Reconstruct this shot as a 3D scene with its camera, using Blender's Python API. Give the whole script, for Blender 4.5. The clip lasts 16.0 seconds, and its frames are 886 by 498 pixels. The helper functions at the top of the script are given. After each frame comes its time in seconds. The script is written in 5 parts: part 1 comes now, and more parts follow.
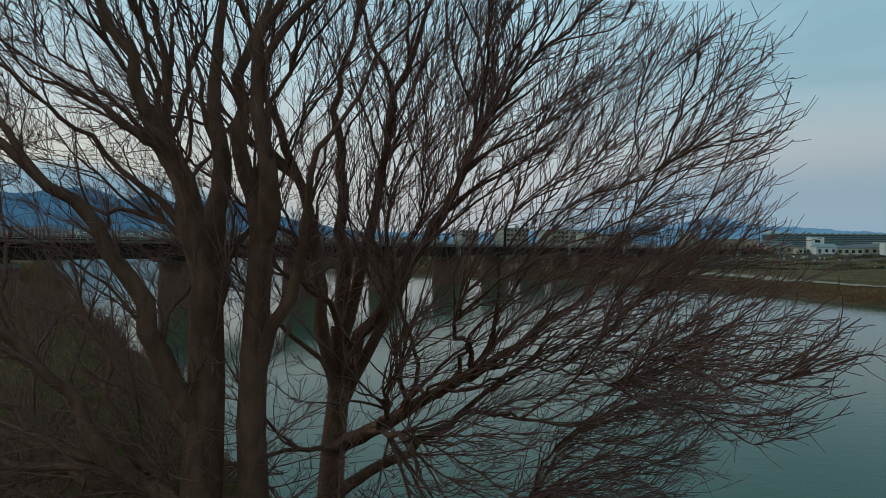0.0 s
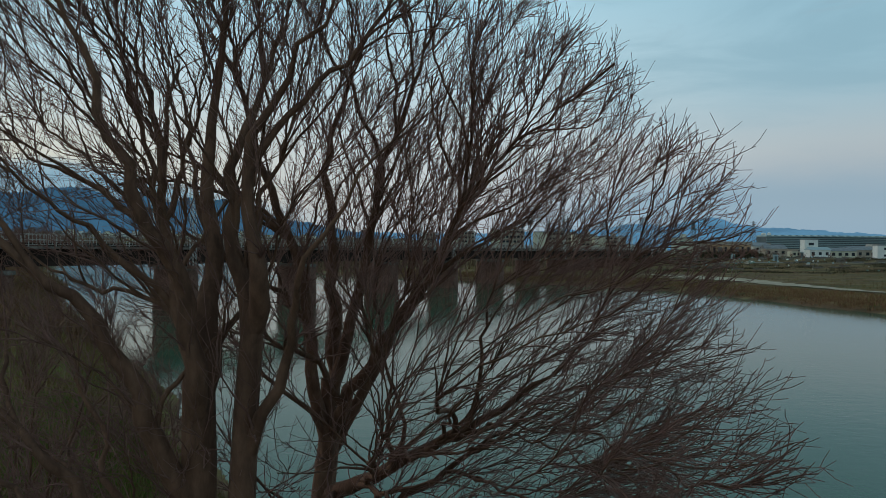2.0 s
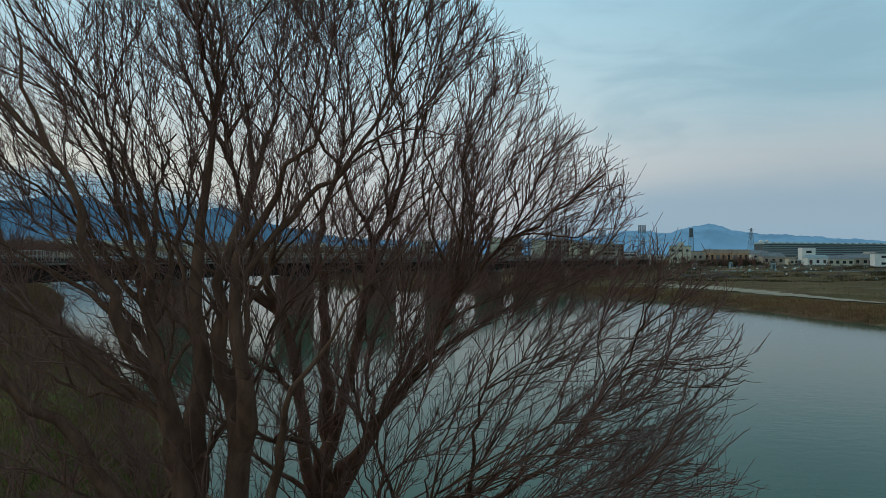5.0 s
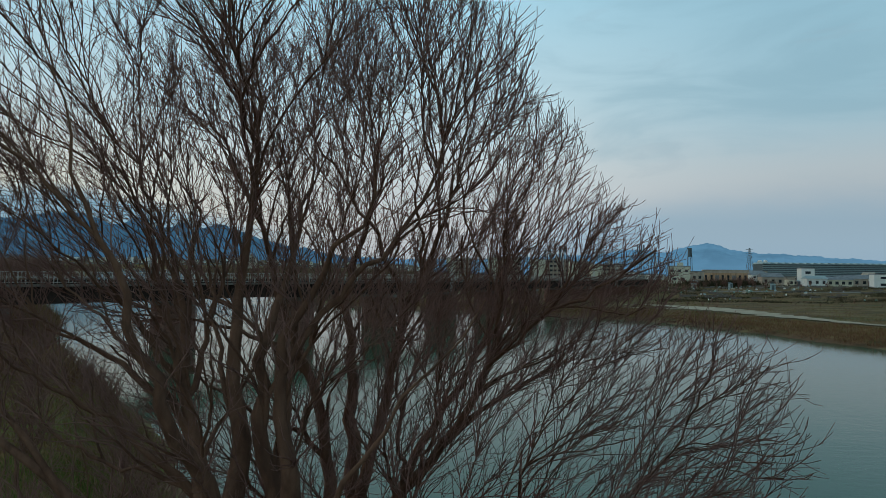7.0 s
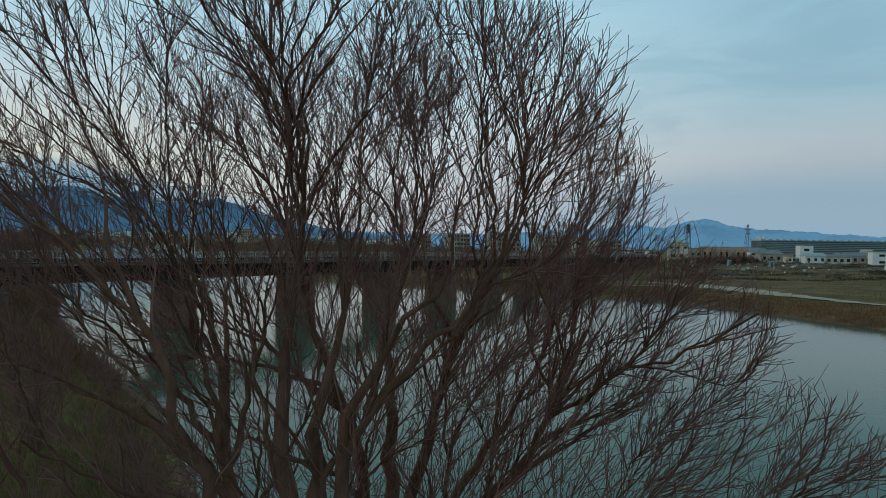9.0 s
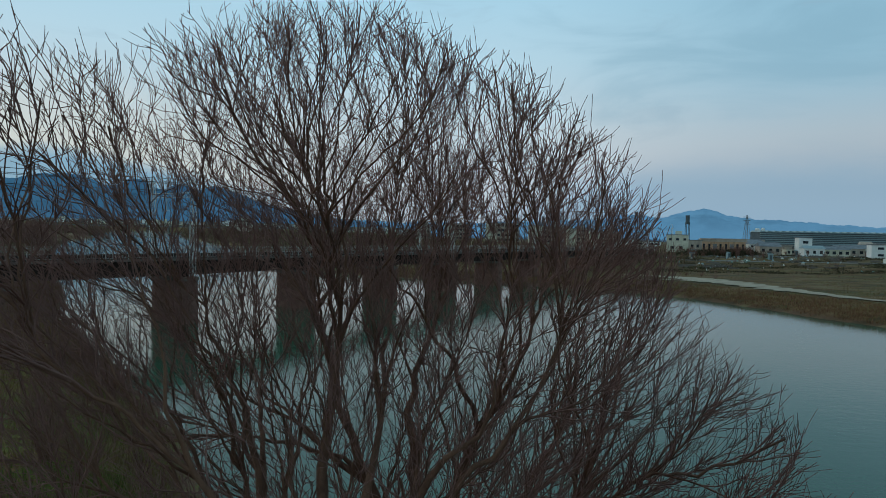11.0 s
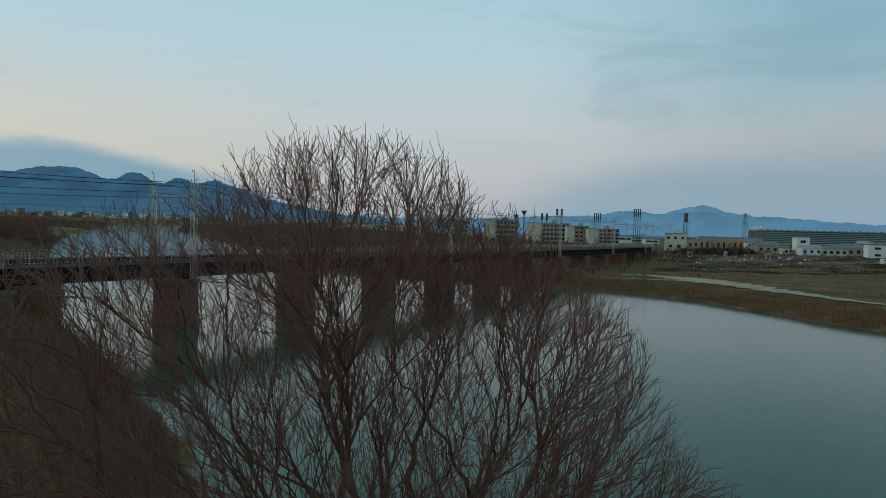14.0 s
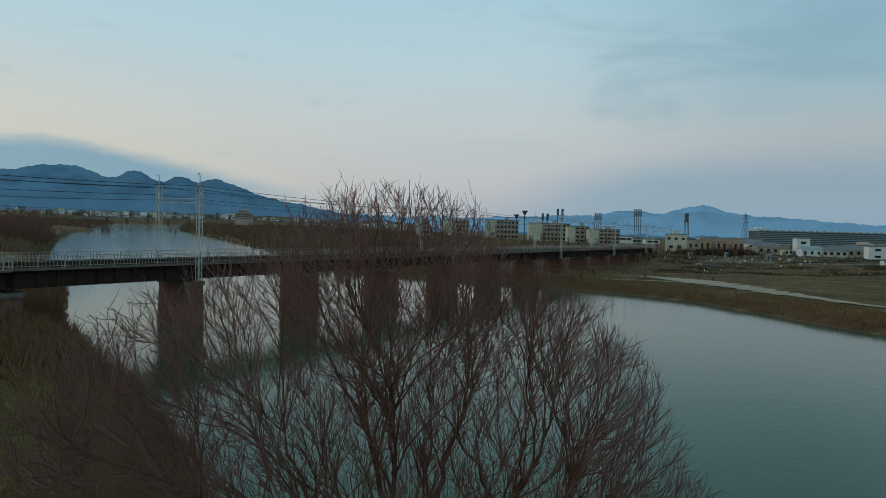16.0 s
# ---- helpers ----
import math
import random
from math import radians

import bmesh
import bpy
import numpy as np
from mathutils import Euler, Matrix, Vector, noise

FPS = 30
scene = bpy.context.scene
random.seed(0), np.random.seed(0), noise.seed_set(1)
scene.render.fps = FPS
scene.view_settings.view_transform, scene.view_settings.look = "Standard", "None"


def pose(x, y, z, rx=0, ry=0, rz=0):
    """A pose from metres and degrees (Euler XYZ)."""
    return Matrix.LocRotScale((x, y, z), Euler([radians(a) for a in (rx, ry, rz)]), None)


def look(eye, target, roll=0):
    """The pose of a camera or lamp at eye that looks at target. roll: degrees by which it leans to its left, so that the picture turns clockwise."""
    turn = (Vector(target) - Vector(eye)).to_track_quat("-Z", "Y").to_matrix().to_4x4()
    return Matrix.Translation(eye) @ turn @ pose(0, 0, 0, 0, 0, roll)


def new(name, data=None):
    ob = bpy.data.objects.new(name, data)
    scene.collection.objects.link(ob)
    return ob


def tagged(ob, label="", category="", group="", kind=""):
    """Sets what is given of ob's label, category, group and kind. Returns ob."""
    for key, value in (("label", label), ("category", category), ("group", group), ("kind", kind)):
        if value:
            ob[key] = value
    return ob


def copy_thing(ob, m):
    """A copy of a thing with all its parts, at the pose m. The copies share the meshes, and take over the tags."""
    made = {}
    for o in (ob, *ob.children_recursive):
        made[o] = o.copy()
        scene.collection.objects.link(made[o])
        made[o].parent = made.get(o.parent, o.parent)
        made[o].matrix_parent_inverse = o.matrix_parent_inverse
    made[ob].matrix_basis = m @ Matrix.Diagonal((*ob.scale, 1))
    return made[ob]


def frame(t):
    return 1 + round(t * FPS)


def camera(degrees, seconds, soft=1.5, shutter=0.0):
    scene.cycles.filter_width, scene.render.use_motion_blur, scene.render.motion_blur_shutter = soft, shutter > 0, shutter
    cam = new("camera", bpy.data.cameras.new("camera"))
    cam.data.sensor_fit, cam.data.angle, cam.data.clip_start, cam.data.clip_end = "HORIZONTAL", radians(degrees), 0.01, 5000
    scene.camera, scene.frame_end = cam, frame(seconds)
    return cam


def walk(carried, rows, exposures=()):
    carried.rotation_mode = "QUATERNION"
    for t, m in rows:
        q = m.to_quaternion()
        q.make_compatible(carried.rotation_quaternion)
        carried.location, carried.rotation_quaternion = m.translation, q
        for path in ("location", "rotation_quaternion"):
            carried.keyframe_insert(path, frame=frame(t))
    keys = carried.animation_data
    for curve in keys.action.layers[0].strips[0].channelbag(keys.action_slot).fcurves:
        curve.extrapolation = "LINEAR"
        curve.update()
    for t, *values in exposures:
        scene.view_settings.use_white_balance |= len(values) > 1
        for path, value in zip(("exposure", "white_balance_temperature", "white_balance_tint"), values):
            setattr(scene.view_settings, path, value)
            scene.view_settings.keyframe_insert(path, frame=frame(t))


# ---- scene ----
import itertools
from mathutils.kdtree import KDTree

cam = camera(70.0, 16.0, soft=0.9, shutter=0.0)
PATH = [  # seconds, x, y, z, heading, tilt, lean
    (0, 0.126, -0.154, 7.25, -0.03, -0.16, 0.54),
    (0.5, 0.174, -0.214, 7.4, -0.2, -0.11, 0.54),
    (1, 0.208, -0.274, 7.565, -0.26, -0.06, 0.54),
    (1.5, 0.22, -0.322, 7.725, -0.36, -0.03, 0.62),
    (2, 0.218, -0.374, 7.904, -0.42, -0.12, 0.66),
    (2.5, 0.218, -0.429, 8.057, -0.42, -0.07, 0.62),
    (3, 0.195, -0.461, 8.161, -0.49, -0.02, 0.57),
    (3.5, 0.21, -0.44, 8.314, -0.51, -0, 0.6),
    (4, 0.251, -0.485, 8.468, -0.54, -0.01, 0.58),
    (4.5, 0.282, -0.396, 8.574, -0.56, 0.13, 0.48),
    (7, -0.089, -0.237, 9.117, -0.69, 2.18, 0.71),
    (7.5, -0.281, -0.068, 9.177, -0.73, 2.14, 0.75),
    (8, -0.459, 0.097, 9.322, -0.81, 1.98, 0.83),
    (8.2, -0.506, 0.169, 9.396, -0.87, 1.29, 0.82),
    (10.3, -0.84, 0.324, 10.306, -1, -0.8, 1.02),
    (10.5, -0.896, 0.286, 10.415, -1.04, -1, 1.03),
    (11, -0.874, 0.19, 10.622, -1.04, -1.12, 1.11),
    (11.5, -0.891, 0.145, 10.861, -1.08, -1.17, 1.23),
    (12, -0.882, 0.128, 11.078, -1.08, -1.22, 1.24),
    (12.5, -0.851, 0.002, 11.263, -1.1, -1.59, 1.35),
    (13, -0.86, -0.133, 11.418, -1.11, -1.61, 1.41),
    (13.5, -0.86, -0.3, 11.55, -1.16, -1.61, 1.46),
    (14, -0.891, -0.458, 11.643, -1.16, -1.56, 1.4),
    (14.5, -0.937, -0.581, 11.765, -1.17, -1.58, 1.43),
    (15, -1.017, -0.697, 11.909, -1.17, -1.58, 1.48),
    (15.5, -1.137, -0.881, 12.014, -1.18, -1.59, 1.5),
    (16, -1.26, -1.043, 12.094, -1.14, -1.64, 1.55),
]

def aimed(x, y, z, heading, tilt, lean):
    h, p = radians(heading), radians(tilt)
    ahead = Vector((-math.sin(h) * math.cos(p), math.cos(h) * math.cos(p), math.sin(p)))
    return look((x, y, z), Vector((x, y, z)) + 10 * ahead, lean)


walk(cam, [(t, aimed(*row)) for t, *row in PATH], [(0, 0.09, 6450, 10), (3, 0.17, 6450, 10), (8.2, 0.17, 6450, 10), (10.3, 0.15, 6050, 9), (12, 0.1, 6100, 9), (12.8, 0.05, 6500, 10), (16, 0.05, 6500, 10)])

# ---- sky and light ----
world = bpy.data.worlds.new("dusk")
scene.world = world
world.use_nodes = True


def math_node(tree, op, a, b=None, clamp=False):
    n = tree.nodes.new("ShaderNodeMath")
    n.operation, n.use_clamp = op, clamp
    for i, v in enumerate((a, b)):
        if v is None:
            continue
        if isinstance(v, (int, float)):
            n.inputs[i].default_value = v
        else:
            tree.links.new(v, n.inputs[i])
    return n.outputs[0]


def smooth_node(tree, v, lo, hi):
    n = tree.nodes.new("ShaderNodeMapRange")
    n.interpolation_type = "SMOOTHSTEP"
    n.inputs["From Min"].default_value, n.inputs["From Max"].default_value = lo, hi
    tree.links.new(v, n.inputs["Value"])
    return n.outputs[0]


def mix_node(tree, fac, a, b, blend="MIX"):
    n = tree.nodes.new("ShaderNodeMix")
    n.data_type, n.blend_type = "RGBA", blend
    for key, v in ((0, fac), (6, a), (7, b)):
        if isinstance(v, (int, float)):
            n.inputs[key].default_value = v
        elif isinstance(v, tuple):
            n.inputs[key].default_value = (*v, 1)
        else:
            tree.links.new(v, n.inputs[key])
    return n.outputs[2]


def ramp_node(tree, fac, stops, mode="LINEAR"):
    n = tree.nodes.new("ShaderNodeValToRGB")
    n.color_ramp.interpolation = mode
    e = n.color_ramp.elements
    while len(e) < len(stops):
        e.new(0.5)
    for s, (p, c) in zip(e, stops):
        s.position, s.color = p, (*c, 1)
    tree.links.new(fac, n.inputs[0])
    return n.outputs[0]


def noise_node(tree, vec, scale, detail=4.0, rough=0.55, distort=0.0):
    n = tree.nodes.new("ShaderNodeTexNoise")
    n.inputs["Scale"].default_value, n.inputs["Detail"].default_value = scale, detail
    n.inputs["Roughness"].default_value, n.inputs["Distortion"].default_value = rough, distort
    if vec is not None:
        tree.links.new(vec, n.inputs["Vector"])
    return n.outputs[0]


def scaled(tree, vec, x, y, z):
    n = tree.nodes.new("ShaderNodeVectorMath")
    n.operation = "MULTIPLY"
    n.inputs[1].default_value = (x, y, z)
    tree.links.new(vec, n.inputs[0])
    return n.outputs[0]


def build_sky():
    t = world.node_tree
    bg = t.nodes["Background"]
    sky = t.nodes.new("ShaderNodeTexSky")
    sky.sky_type, sky.sun_disc = "NISHITA", False
    sky.sun_elevation, sky.sun_rotation = radians(2.0), radians(-70)
    co = t.nodes.new("ShaderNodeTexCoord").outputs["Generated"]
    sep = t.nodes.new("ShaderNodeSeparateXYZ")
    t.links.new(co, sep.inputs[0])
    x, y, z = sep.outputs
    up = math_node(t, "ARCSINE", z)                       # radians above the level
    az = math_node(t, "ARCTAN2", x, y)                    # radians to the right of north
    deg = math_node(t, "MULTIPLY", up, 180 / math.pi / 90)  # 0 at the level, 1 overhead
    clear = ramp_node(t, deg, [(0.0, SKY[0]), (0.045, SKY[1]), (0.10, SKY[2]), (0.17, SKY[3]), (0.27, SKY[4]), (0.72, SKY[5])])
    warm = smooth_node(t, az, 0.05, -0.7)
    low = smooth_node(t, up, 0.26, 0.06)
    clear = mix_node(t, math_node(t, "MULTIPLY", math_node(t, "MULTIPLY", warm, low), 0.58), clear, (0.72, 0.68, 0.51))
    right = smooth_node(t, az, 0.08, 0.62)
    clear = mix_node(t, math_node(t, "MULTIPLY", math_node(t, "MULTIPLY", right, smooth_node(t, up, 0.0, 0.27)), 0.70), clear, (0.23, 0.43, 0.54))
    glow = math_node(t, "MULTIPLY", math_node(t, "MULTIPLY", right, smooth_node(t, up, 0.03, 0.08)), smooth_node(t, up, 0.25, 0.10))
    clear = mix_node(t, math_node(t, "MULTIPLY", glow, 0.45), clear, (0.40, 0.39, 0.40))
    # thin high cloud in long soft streaks
    streak = noise_node(t, scaled(t, co, 1.6, 1.6, 7.0), 1.7, 6, 0.55, 0.6)
    veil = smooth_node(t, streak, 0.44, 0.66)
    veil = math_node(t, "MULTIPLY", math_node(t, "MULTIPLY", veil, smooth_node(t, az, -0.3, 0.4)), smooth_node(t, up, 0.07, 0.22))
    clear = mix_node(t, math_node(t, "MULTIPLY", veil, 0.45), clear, (0.235, 0.40, 0.49))
    wisp = smooth_node(t, noise_node(t, scaled(t, co, 2.5, 2.5, 12.0), 2.3, 5, 0.6, 0.8), 0.58, 0.72)
    clear = mix_node(t, math_node(t, "MULTIPLY", math_node(t, "MULTIPLY", wisp, smooth_node(t, up, 0.05, 0.15)), 0.16), clear, (0.30, 0.40, 0.47))
    # grey-blue banks lying on the hills
    ripple = math_node(t, "MULTIPLY", math_node(t, "SUBTRACT", noise_node(t, scaled(t, co, 3.0, 3.0, 9.0), 2.2, 5), 0.5), 0.035)
    side = math_node(t, "ABSOLUTE", math_node(t, "ADD", az, 0.06))
    top = math_node(t, "ADD", math_node(t, "ADD", math_node(t, "MULTIPLY", smooth_node(t, side, 0.0, 0.5), 0.066), 0.042), ripple)
    over = math_node(t, "SUBTRACT", top, up)
    west = smooth_node(t, az, 0.05, -0.15)
    bank = math_node(t, "ADD", math_node(t, "MULTIPLY", smooth_node(t, over, -0.009, 0.015), west),
                     math_node(t, "MULTIPLY", smooth_node(t, over, -0.040, 0.034), math_node(t, "SUBTRACT", 1.0, west)))
    bank = math_node(t, "MULTIPLY", bank, smooth_node(t, side, 0.06, 0.36))
    soft = math_node(t, "ADD", math_node(t, "MULTIPLY", smooth_node(t, az, 0.1, -0.2), 0.28), 0.58)
    clear = mix_node(t, math_node(t, "MULTIPLY", bank, soft), clear, (0.155, 0.34, 0.49))
    final = mix_node(t, 0.12, clear, mix_node(t, 1.0, sky.outputs[0], (0.10, 0.12, 0.12), "MULTIPLY"))
    t.links.new(final, bg.inputs[0])
    bg.inputs[1].default_value = 1.0


SKY = [(0.41, 0.47, 0.53), (0.52, 0.54, 0.57), (0.56, 0.62, 0.64), (0.49, 0.66, 0.73), (0.37, 0.63, 0.76), (0.165, 0.185, 0.195)]
build_sky()
sun = new("sun", bpy.data.lights.new("sun", "SUN"))
sun.data.energy, sun.data.angle, sun.data.color = 0.35, radians(25), (1.0, 0.86, 0.74)
sun.matrix_world = look((-60, 25, 22), (0, 0, 0))


# ---- materials ----
def surface(name, color, color2, scale=4.0, rough=0.85, bump=0.2, bump_scale=None, stretch=(1, 1, 1), metal=0.0, blotch=0.0, rand=0.0, spec=0.3):
    """Two-scale mottled surface in object space."""
    m = bpy.data.materials.new(name)
    m.use_nodes = True
    t = m.node_tree
    b = t.nodes["Principled BSDF"]
    co = scaled(t, t.nodes.new("ShaderNodeTexCoord").outputs["Object"], *stretch)
    fine = noise_node(t, co, scale, 6, 0.6)
    broad = noise_node(t, co, scale * 0.13, 3, 0.5)
    f = math_node(t, "ADD", math_node(t, "MULTIPLY", fine, 0.6), math_node(t, "MULTIPLY", broad, 0.4))
    c = mix_node(t, smooth_node(t, f, 0.36, 0.64), color, color2)
    if blotch:
        dark = smooth_node(t, noise_node(t, co, scale * 0.31, 5, 0.65, 0.8), 0.52, 0.68)
        c = mix_node(t, math_node(t, "MULTIPLY", dark, blotch), c, tuple(v * 0.35 for v in color))
    if rand:
        r = t.nodes.new("ShaderNodeObjectInfo").outputs["Random"]
        hsv = t.nodes.new("ShaderNodeHueSaturation")
        t.links.new(c, hsv.inputs["Color"])
        t.links.new(math_node(t, "ADD", math_node(t, "MULTIPLY", r, 2 * rand), 1 - rand), hsv.inputs["Value"])
        c = hsv.outputs[0]
    t.links.new(c, b.inputs["Base Color"])
    b.inputs["Roughness"].default_value, b.inputs["Metallic"].default_value = rough, metal
    b.inputs["Specular IOR Level"].default_value = spec
    if bump:
        n = t.nodes.new("ShaderNodeBump")
        n.inputs["Strength"].default_value, n.inputs["Distance"].default_value = bump, 0.02
        t.links.new(noise_node(t, co, bump_scale or scale * 3, 5, 0.6), n.inputs["Height"])
        t.links.new(n.outputs[0], b.inputs["Normal"])
    return m


def island_surface(name, stops, rough=0.9, spec=0.2):
    """Each separate piece of a mesh takes its own colour from the ramp."""
    m = bpy.data.materials.new(name)
    m.use_nodes = True
    t = m.node_tree
    b = t.nodes["Principled BSDF"]
    r = t.nodes.new("ShaderNodeNewGeometry").outputs["Random Per Island"]
    t.links.new(ramp_node(t, r, stops), b.inputs["Base Color"])
    b.inputs["Roughness"].default_value, b.inputs["Specular IOR Level"].default_value = rough, spec
    return m


def water_material():
    m = bpy.data.materials.new("river_water")
    m.use_nodes = True
    t = m.node_tree
    b = t.nodes["Principled BSDF"]
    co = t.nodes.new("ShaderNodeTexCoord").outputs["Object"]
    c = mix_node(t, noise_node(t, scaled(t, co, 1, 2.2, 1), 0.03, 4), (0.030, 0.086, 0.046), (0.038, 0.098, 0.054))
    t.links.new(c, b.inputs["Base Color"])
    b.inputs["Roughness"].default_value, b.inputs["IOR"].default_value, b.inputs["Specular IOR Level"].default_value = 0.11, 1.33, 0.38
    n = t.nodes.new("ShaderNodeBump")
    n.inputs["Strength"].default_value, n.inputs["Distance"].default_value = 0.22, 0.05
    h = math_node(t, "ADD", noise_node(t, scaled(t, co, 1, 1.8, 1), 1.1, 4, 0.55, 0.4), math_node(t, "MULTIPLY", noise_node(t, co, 0.16, 3), 1.6))
    t.links.new(h, n.inputs["Height"])
    t.links.new(n.outputs[0], b.inputs["Normal"])
    return m


def ground_material():
    """Dry winter grass, brown silt and green patches."""
    m = bpy.data.materials.new("river_land")
    m.use_nodes = True
    t = m.node_tree
    b = t.nodes["Principled BSDF"]
    co = t.nodes.new("ShaderNodeTexCoord").outputs["Object"]
    fine = noise_node(t, co, 2.6, 7, 0.65)
    mid = noise_node(t, scaled(t, co, 1, 1.6, 1), 0.16, 6, 0.6, 0.5)
    broad = noise_node(t, co, 0.018, 4, 0.55)
    c = mix_node(t, smooth_node(t, fine, 0.35, 0.66), (0.100, 0.055, 0.020), (0.225, 0.132, 0.052))
    green = math_node(t, "MULTIPLY", smooth_node(t, mid, 0.48, 0.62), 0.55)
    c = mix_node(t, green, c, (0.085, 0.088, 0.028))
    c = mix_node(t, math_node(t, "MULTIPLY", smooth_node(t, broad, 0.50, 0.66), 0.45), c, (0.155, 0.084, 0.044))
    bands = noise_node(t, scaled(t, co, 0.6, 1.5, 1), 0.07, 5, 0.6, 0.6)
    c = mix_node(t, math_node(t, "MULTIPLY", smooth_node(t, bands, 0.52, 0.62), 0.6), c, (0.072, 0.084, 0.026))
    c = mix_node(t, math_node(t, "MULTIPLY", smooth_node(t, bands, 0.45, 0.36), 0.55), c, (0.235, 0.165, 0.085))
    z = t.nodes.new("ShaderNodeSeparateXYZ")
    t.links.new(co, z.inputs[0])
    wet = smooth_node(t, math_node(t, "ADD", z.outputs[2], math_node(t, "MULTIPLY", math_node(t, "SUBTRACT", mid, 0.5), 0.9)), 0.75, 0.25)
    c = mix_node(t, math_node(t, "MULTIPLY", wet, 0.8), c, (0.135, 0.076, 0.047))
    # mossy turf on the near bank, mottled plots on the far plain
    near = math_node(t, "MULTIPLY", smooth_node(t, z.outputs[0], 2.0, -3.0), smooth_node(t, z.outputs[1], 48, 22))
    turf = smooth_node(t, noise_node(t, co, 0.45, 5, 0.6, 0.7), 0.44, 0.60)
    c = mix_node(t, math_node(t, "MULTIPLY", math_node(t, "MULTIPLY", near, turf), 0.9), c, (0.135, 0.145, 0.030))
    plain = math_node(t, "MULTIPLY", smooth_node(t, z.outputs[0], 20, 50), smooth_node(t, z.outputs[1], 300, 250))
    plots = noise_node(t, scaled(t, co, 0.7, 1.6, 1), 0.16, 6, 0.7, 0.4)
    c = mix_node(t, math_node(t, "MULTIPLY", math_node(t, "MULTIPLY", plain, smooth_node(t, plots, 0.50, 0.58)), 0.6), c, (0.060, 0.042, 0.020))
    c = mix_node(t, math_node(t, "MULTIPLY", math_node(t, "MULTIPLY", plain, smooth_node(t, plots, 0.46, 0.38)), 0.6), c, (0.21, 0.165, 0.075))
    t.links.new(c, b.inputs["Base Color"])
    b.inputs["Roughness"].default_value, b.inputs["Specular IOR Level"].default_value = 0.95, 0.15
    n = t.nodes.new("ShaderNodeBump")
    n.inputs["Strength"].default_value, n.inputs["Distance"].default_value = 0.6, 0.08
    t.links.new(fine, n.inputs["Height"])
    t.links.new(n.outputs[0], b.inputs["Normal"])
    return m


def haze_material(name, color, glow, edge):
    """Far wooded hills seen through a great depth of air, whose blue haze is painted in as emission."""
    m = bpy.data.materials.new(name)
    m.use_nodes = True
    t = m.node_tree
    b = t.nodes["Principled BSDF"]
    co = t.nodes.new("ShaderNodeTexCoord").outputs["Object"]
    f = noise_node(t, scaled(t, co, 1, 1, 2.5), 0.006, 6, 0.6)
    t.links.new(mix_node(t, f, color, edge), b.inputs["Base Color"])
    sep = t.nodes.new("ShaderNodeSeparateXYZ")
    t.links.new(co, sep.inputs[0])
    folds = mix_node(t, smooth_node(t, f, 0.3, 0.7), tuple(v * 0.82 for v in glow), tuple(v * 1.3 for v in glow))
    # painted haze: the mottled glow shifts to a paler one towards the foot
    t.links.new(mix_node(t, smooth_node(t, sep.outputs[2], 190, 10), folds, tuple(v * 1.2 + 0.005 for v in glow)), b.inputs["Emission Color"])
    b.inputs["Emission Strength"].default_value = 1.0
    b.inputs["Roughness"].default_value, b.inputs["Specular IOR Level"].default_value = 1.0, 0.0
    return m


M_LAND, M_WATER = ground_material(), water_material()
M_BARK = surface("bark", (0.110, 0.051, 0.031), (0.205, 0.102, 0.062), 14, 0.9, 0.7, 40, (1, 1, 0.35), blotch=0.5)
M_TWIG = surface("twig_bark", (0.158, 0.073, 0.057), (0.275, 0.143, 0.112), 5, 0.85, 0.0)
M_GIRDER = surface("dark_girder_steel", (0.030, 0.019, 0.015), (0.058, 0.036, 0.028), 3, 0.8, 0.3, blotch=0.5, spec=0.1)
M_FASCIA = surface("weathered_walkway", (0.135, 0.10, 0.083), (0.22, 0.175, 0.145), 2.2, 0.8, 0.3, blotch=0.4)
M_RAIL = surface("railing_paint", (0.31, 0.27, 0.235), (0.44, 0.39, 0.345), 3, 0.7, 0.1)
M_MAST = surface("galvanised_steel", (0.50, 0.48, 0.44), (0.66, 0.63, 0.58), 3, 0.55, 0.1)
M_WIRE = surface("wire", (0.03, 0.03, 0.035), (0.05, 0.05, 0.05), 3, 0.6, 0.0)
M_TRACK = surface("track_ballast", (0.040, 0.030, 0.026), (0.075, 0.058, 0.048), 6, 0.9, 0.4)
M_BRICK = surface("pier_brick", (0.135, 0.066, 0.048), (0.22, 0.118, 0.086), 3.2, 0.9, 0.5, 12, (1, 1, 2.2), blotch=0.6)
M_STONE = surface("cap_stone", (0.15, 0.12, 0.10), (0.24, 0.20, 0.17), 2.5, 0.9, 0.4, blotch=0.4)
M_MUD = surface("pale_silt", (0.36, 0.29, 0.20), (0.48, 0.40, 0.29), 0.5, 0.9, 0.2, spec=0.1)
# the blue glow colours stand in for haze over the hills
M_HILL_NEAR = haze_material("hazed_wooded_hills", (0.02, 0.04, 0.06), (0.024, 0.072, 0.124), (0.04, 0.06, 0.07))
M_HILL_FAR = haze_material("hazed_far_hills", (0.03, 0.07, 0.11), (0.062, 0.148, 0.228), (0.04, 0.08, 0.11))


# ---- building helpers ----
def part(name, bm, material, parent=None, label="", smooth=False):
    """Links a bmesh as one mesh object."""
    me = bpy.data.meshes.new(name)
    bm.to_mesh(me)
    bm.free()
    me.materials.append(material)
    if smooth:
        me.shade_smooth()
    ob = new(name, me)
    ob.parent = parent
    if label:
        ob["label"] = label
    return ob


def mesh_of(name, verts, faces, material, smooth=False):
    me = bpy.data.meshes.new(name)
    me.from_pydata(verts, [], faces)
    me.materials.append(material)
    if smooth:
        me.shade_smooth()
    me.update()
    return me


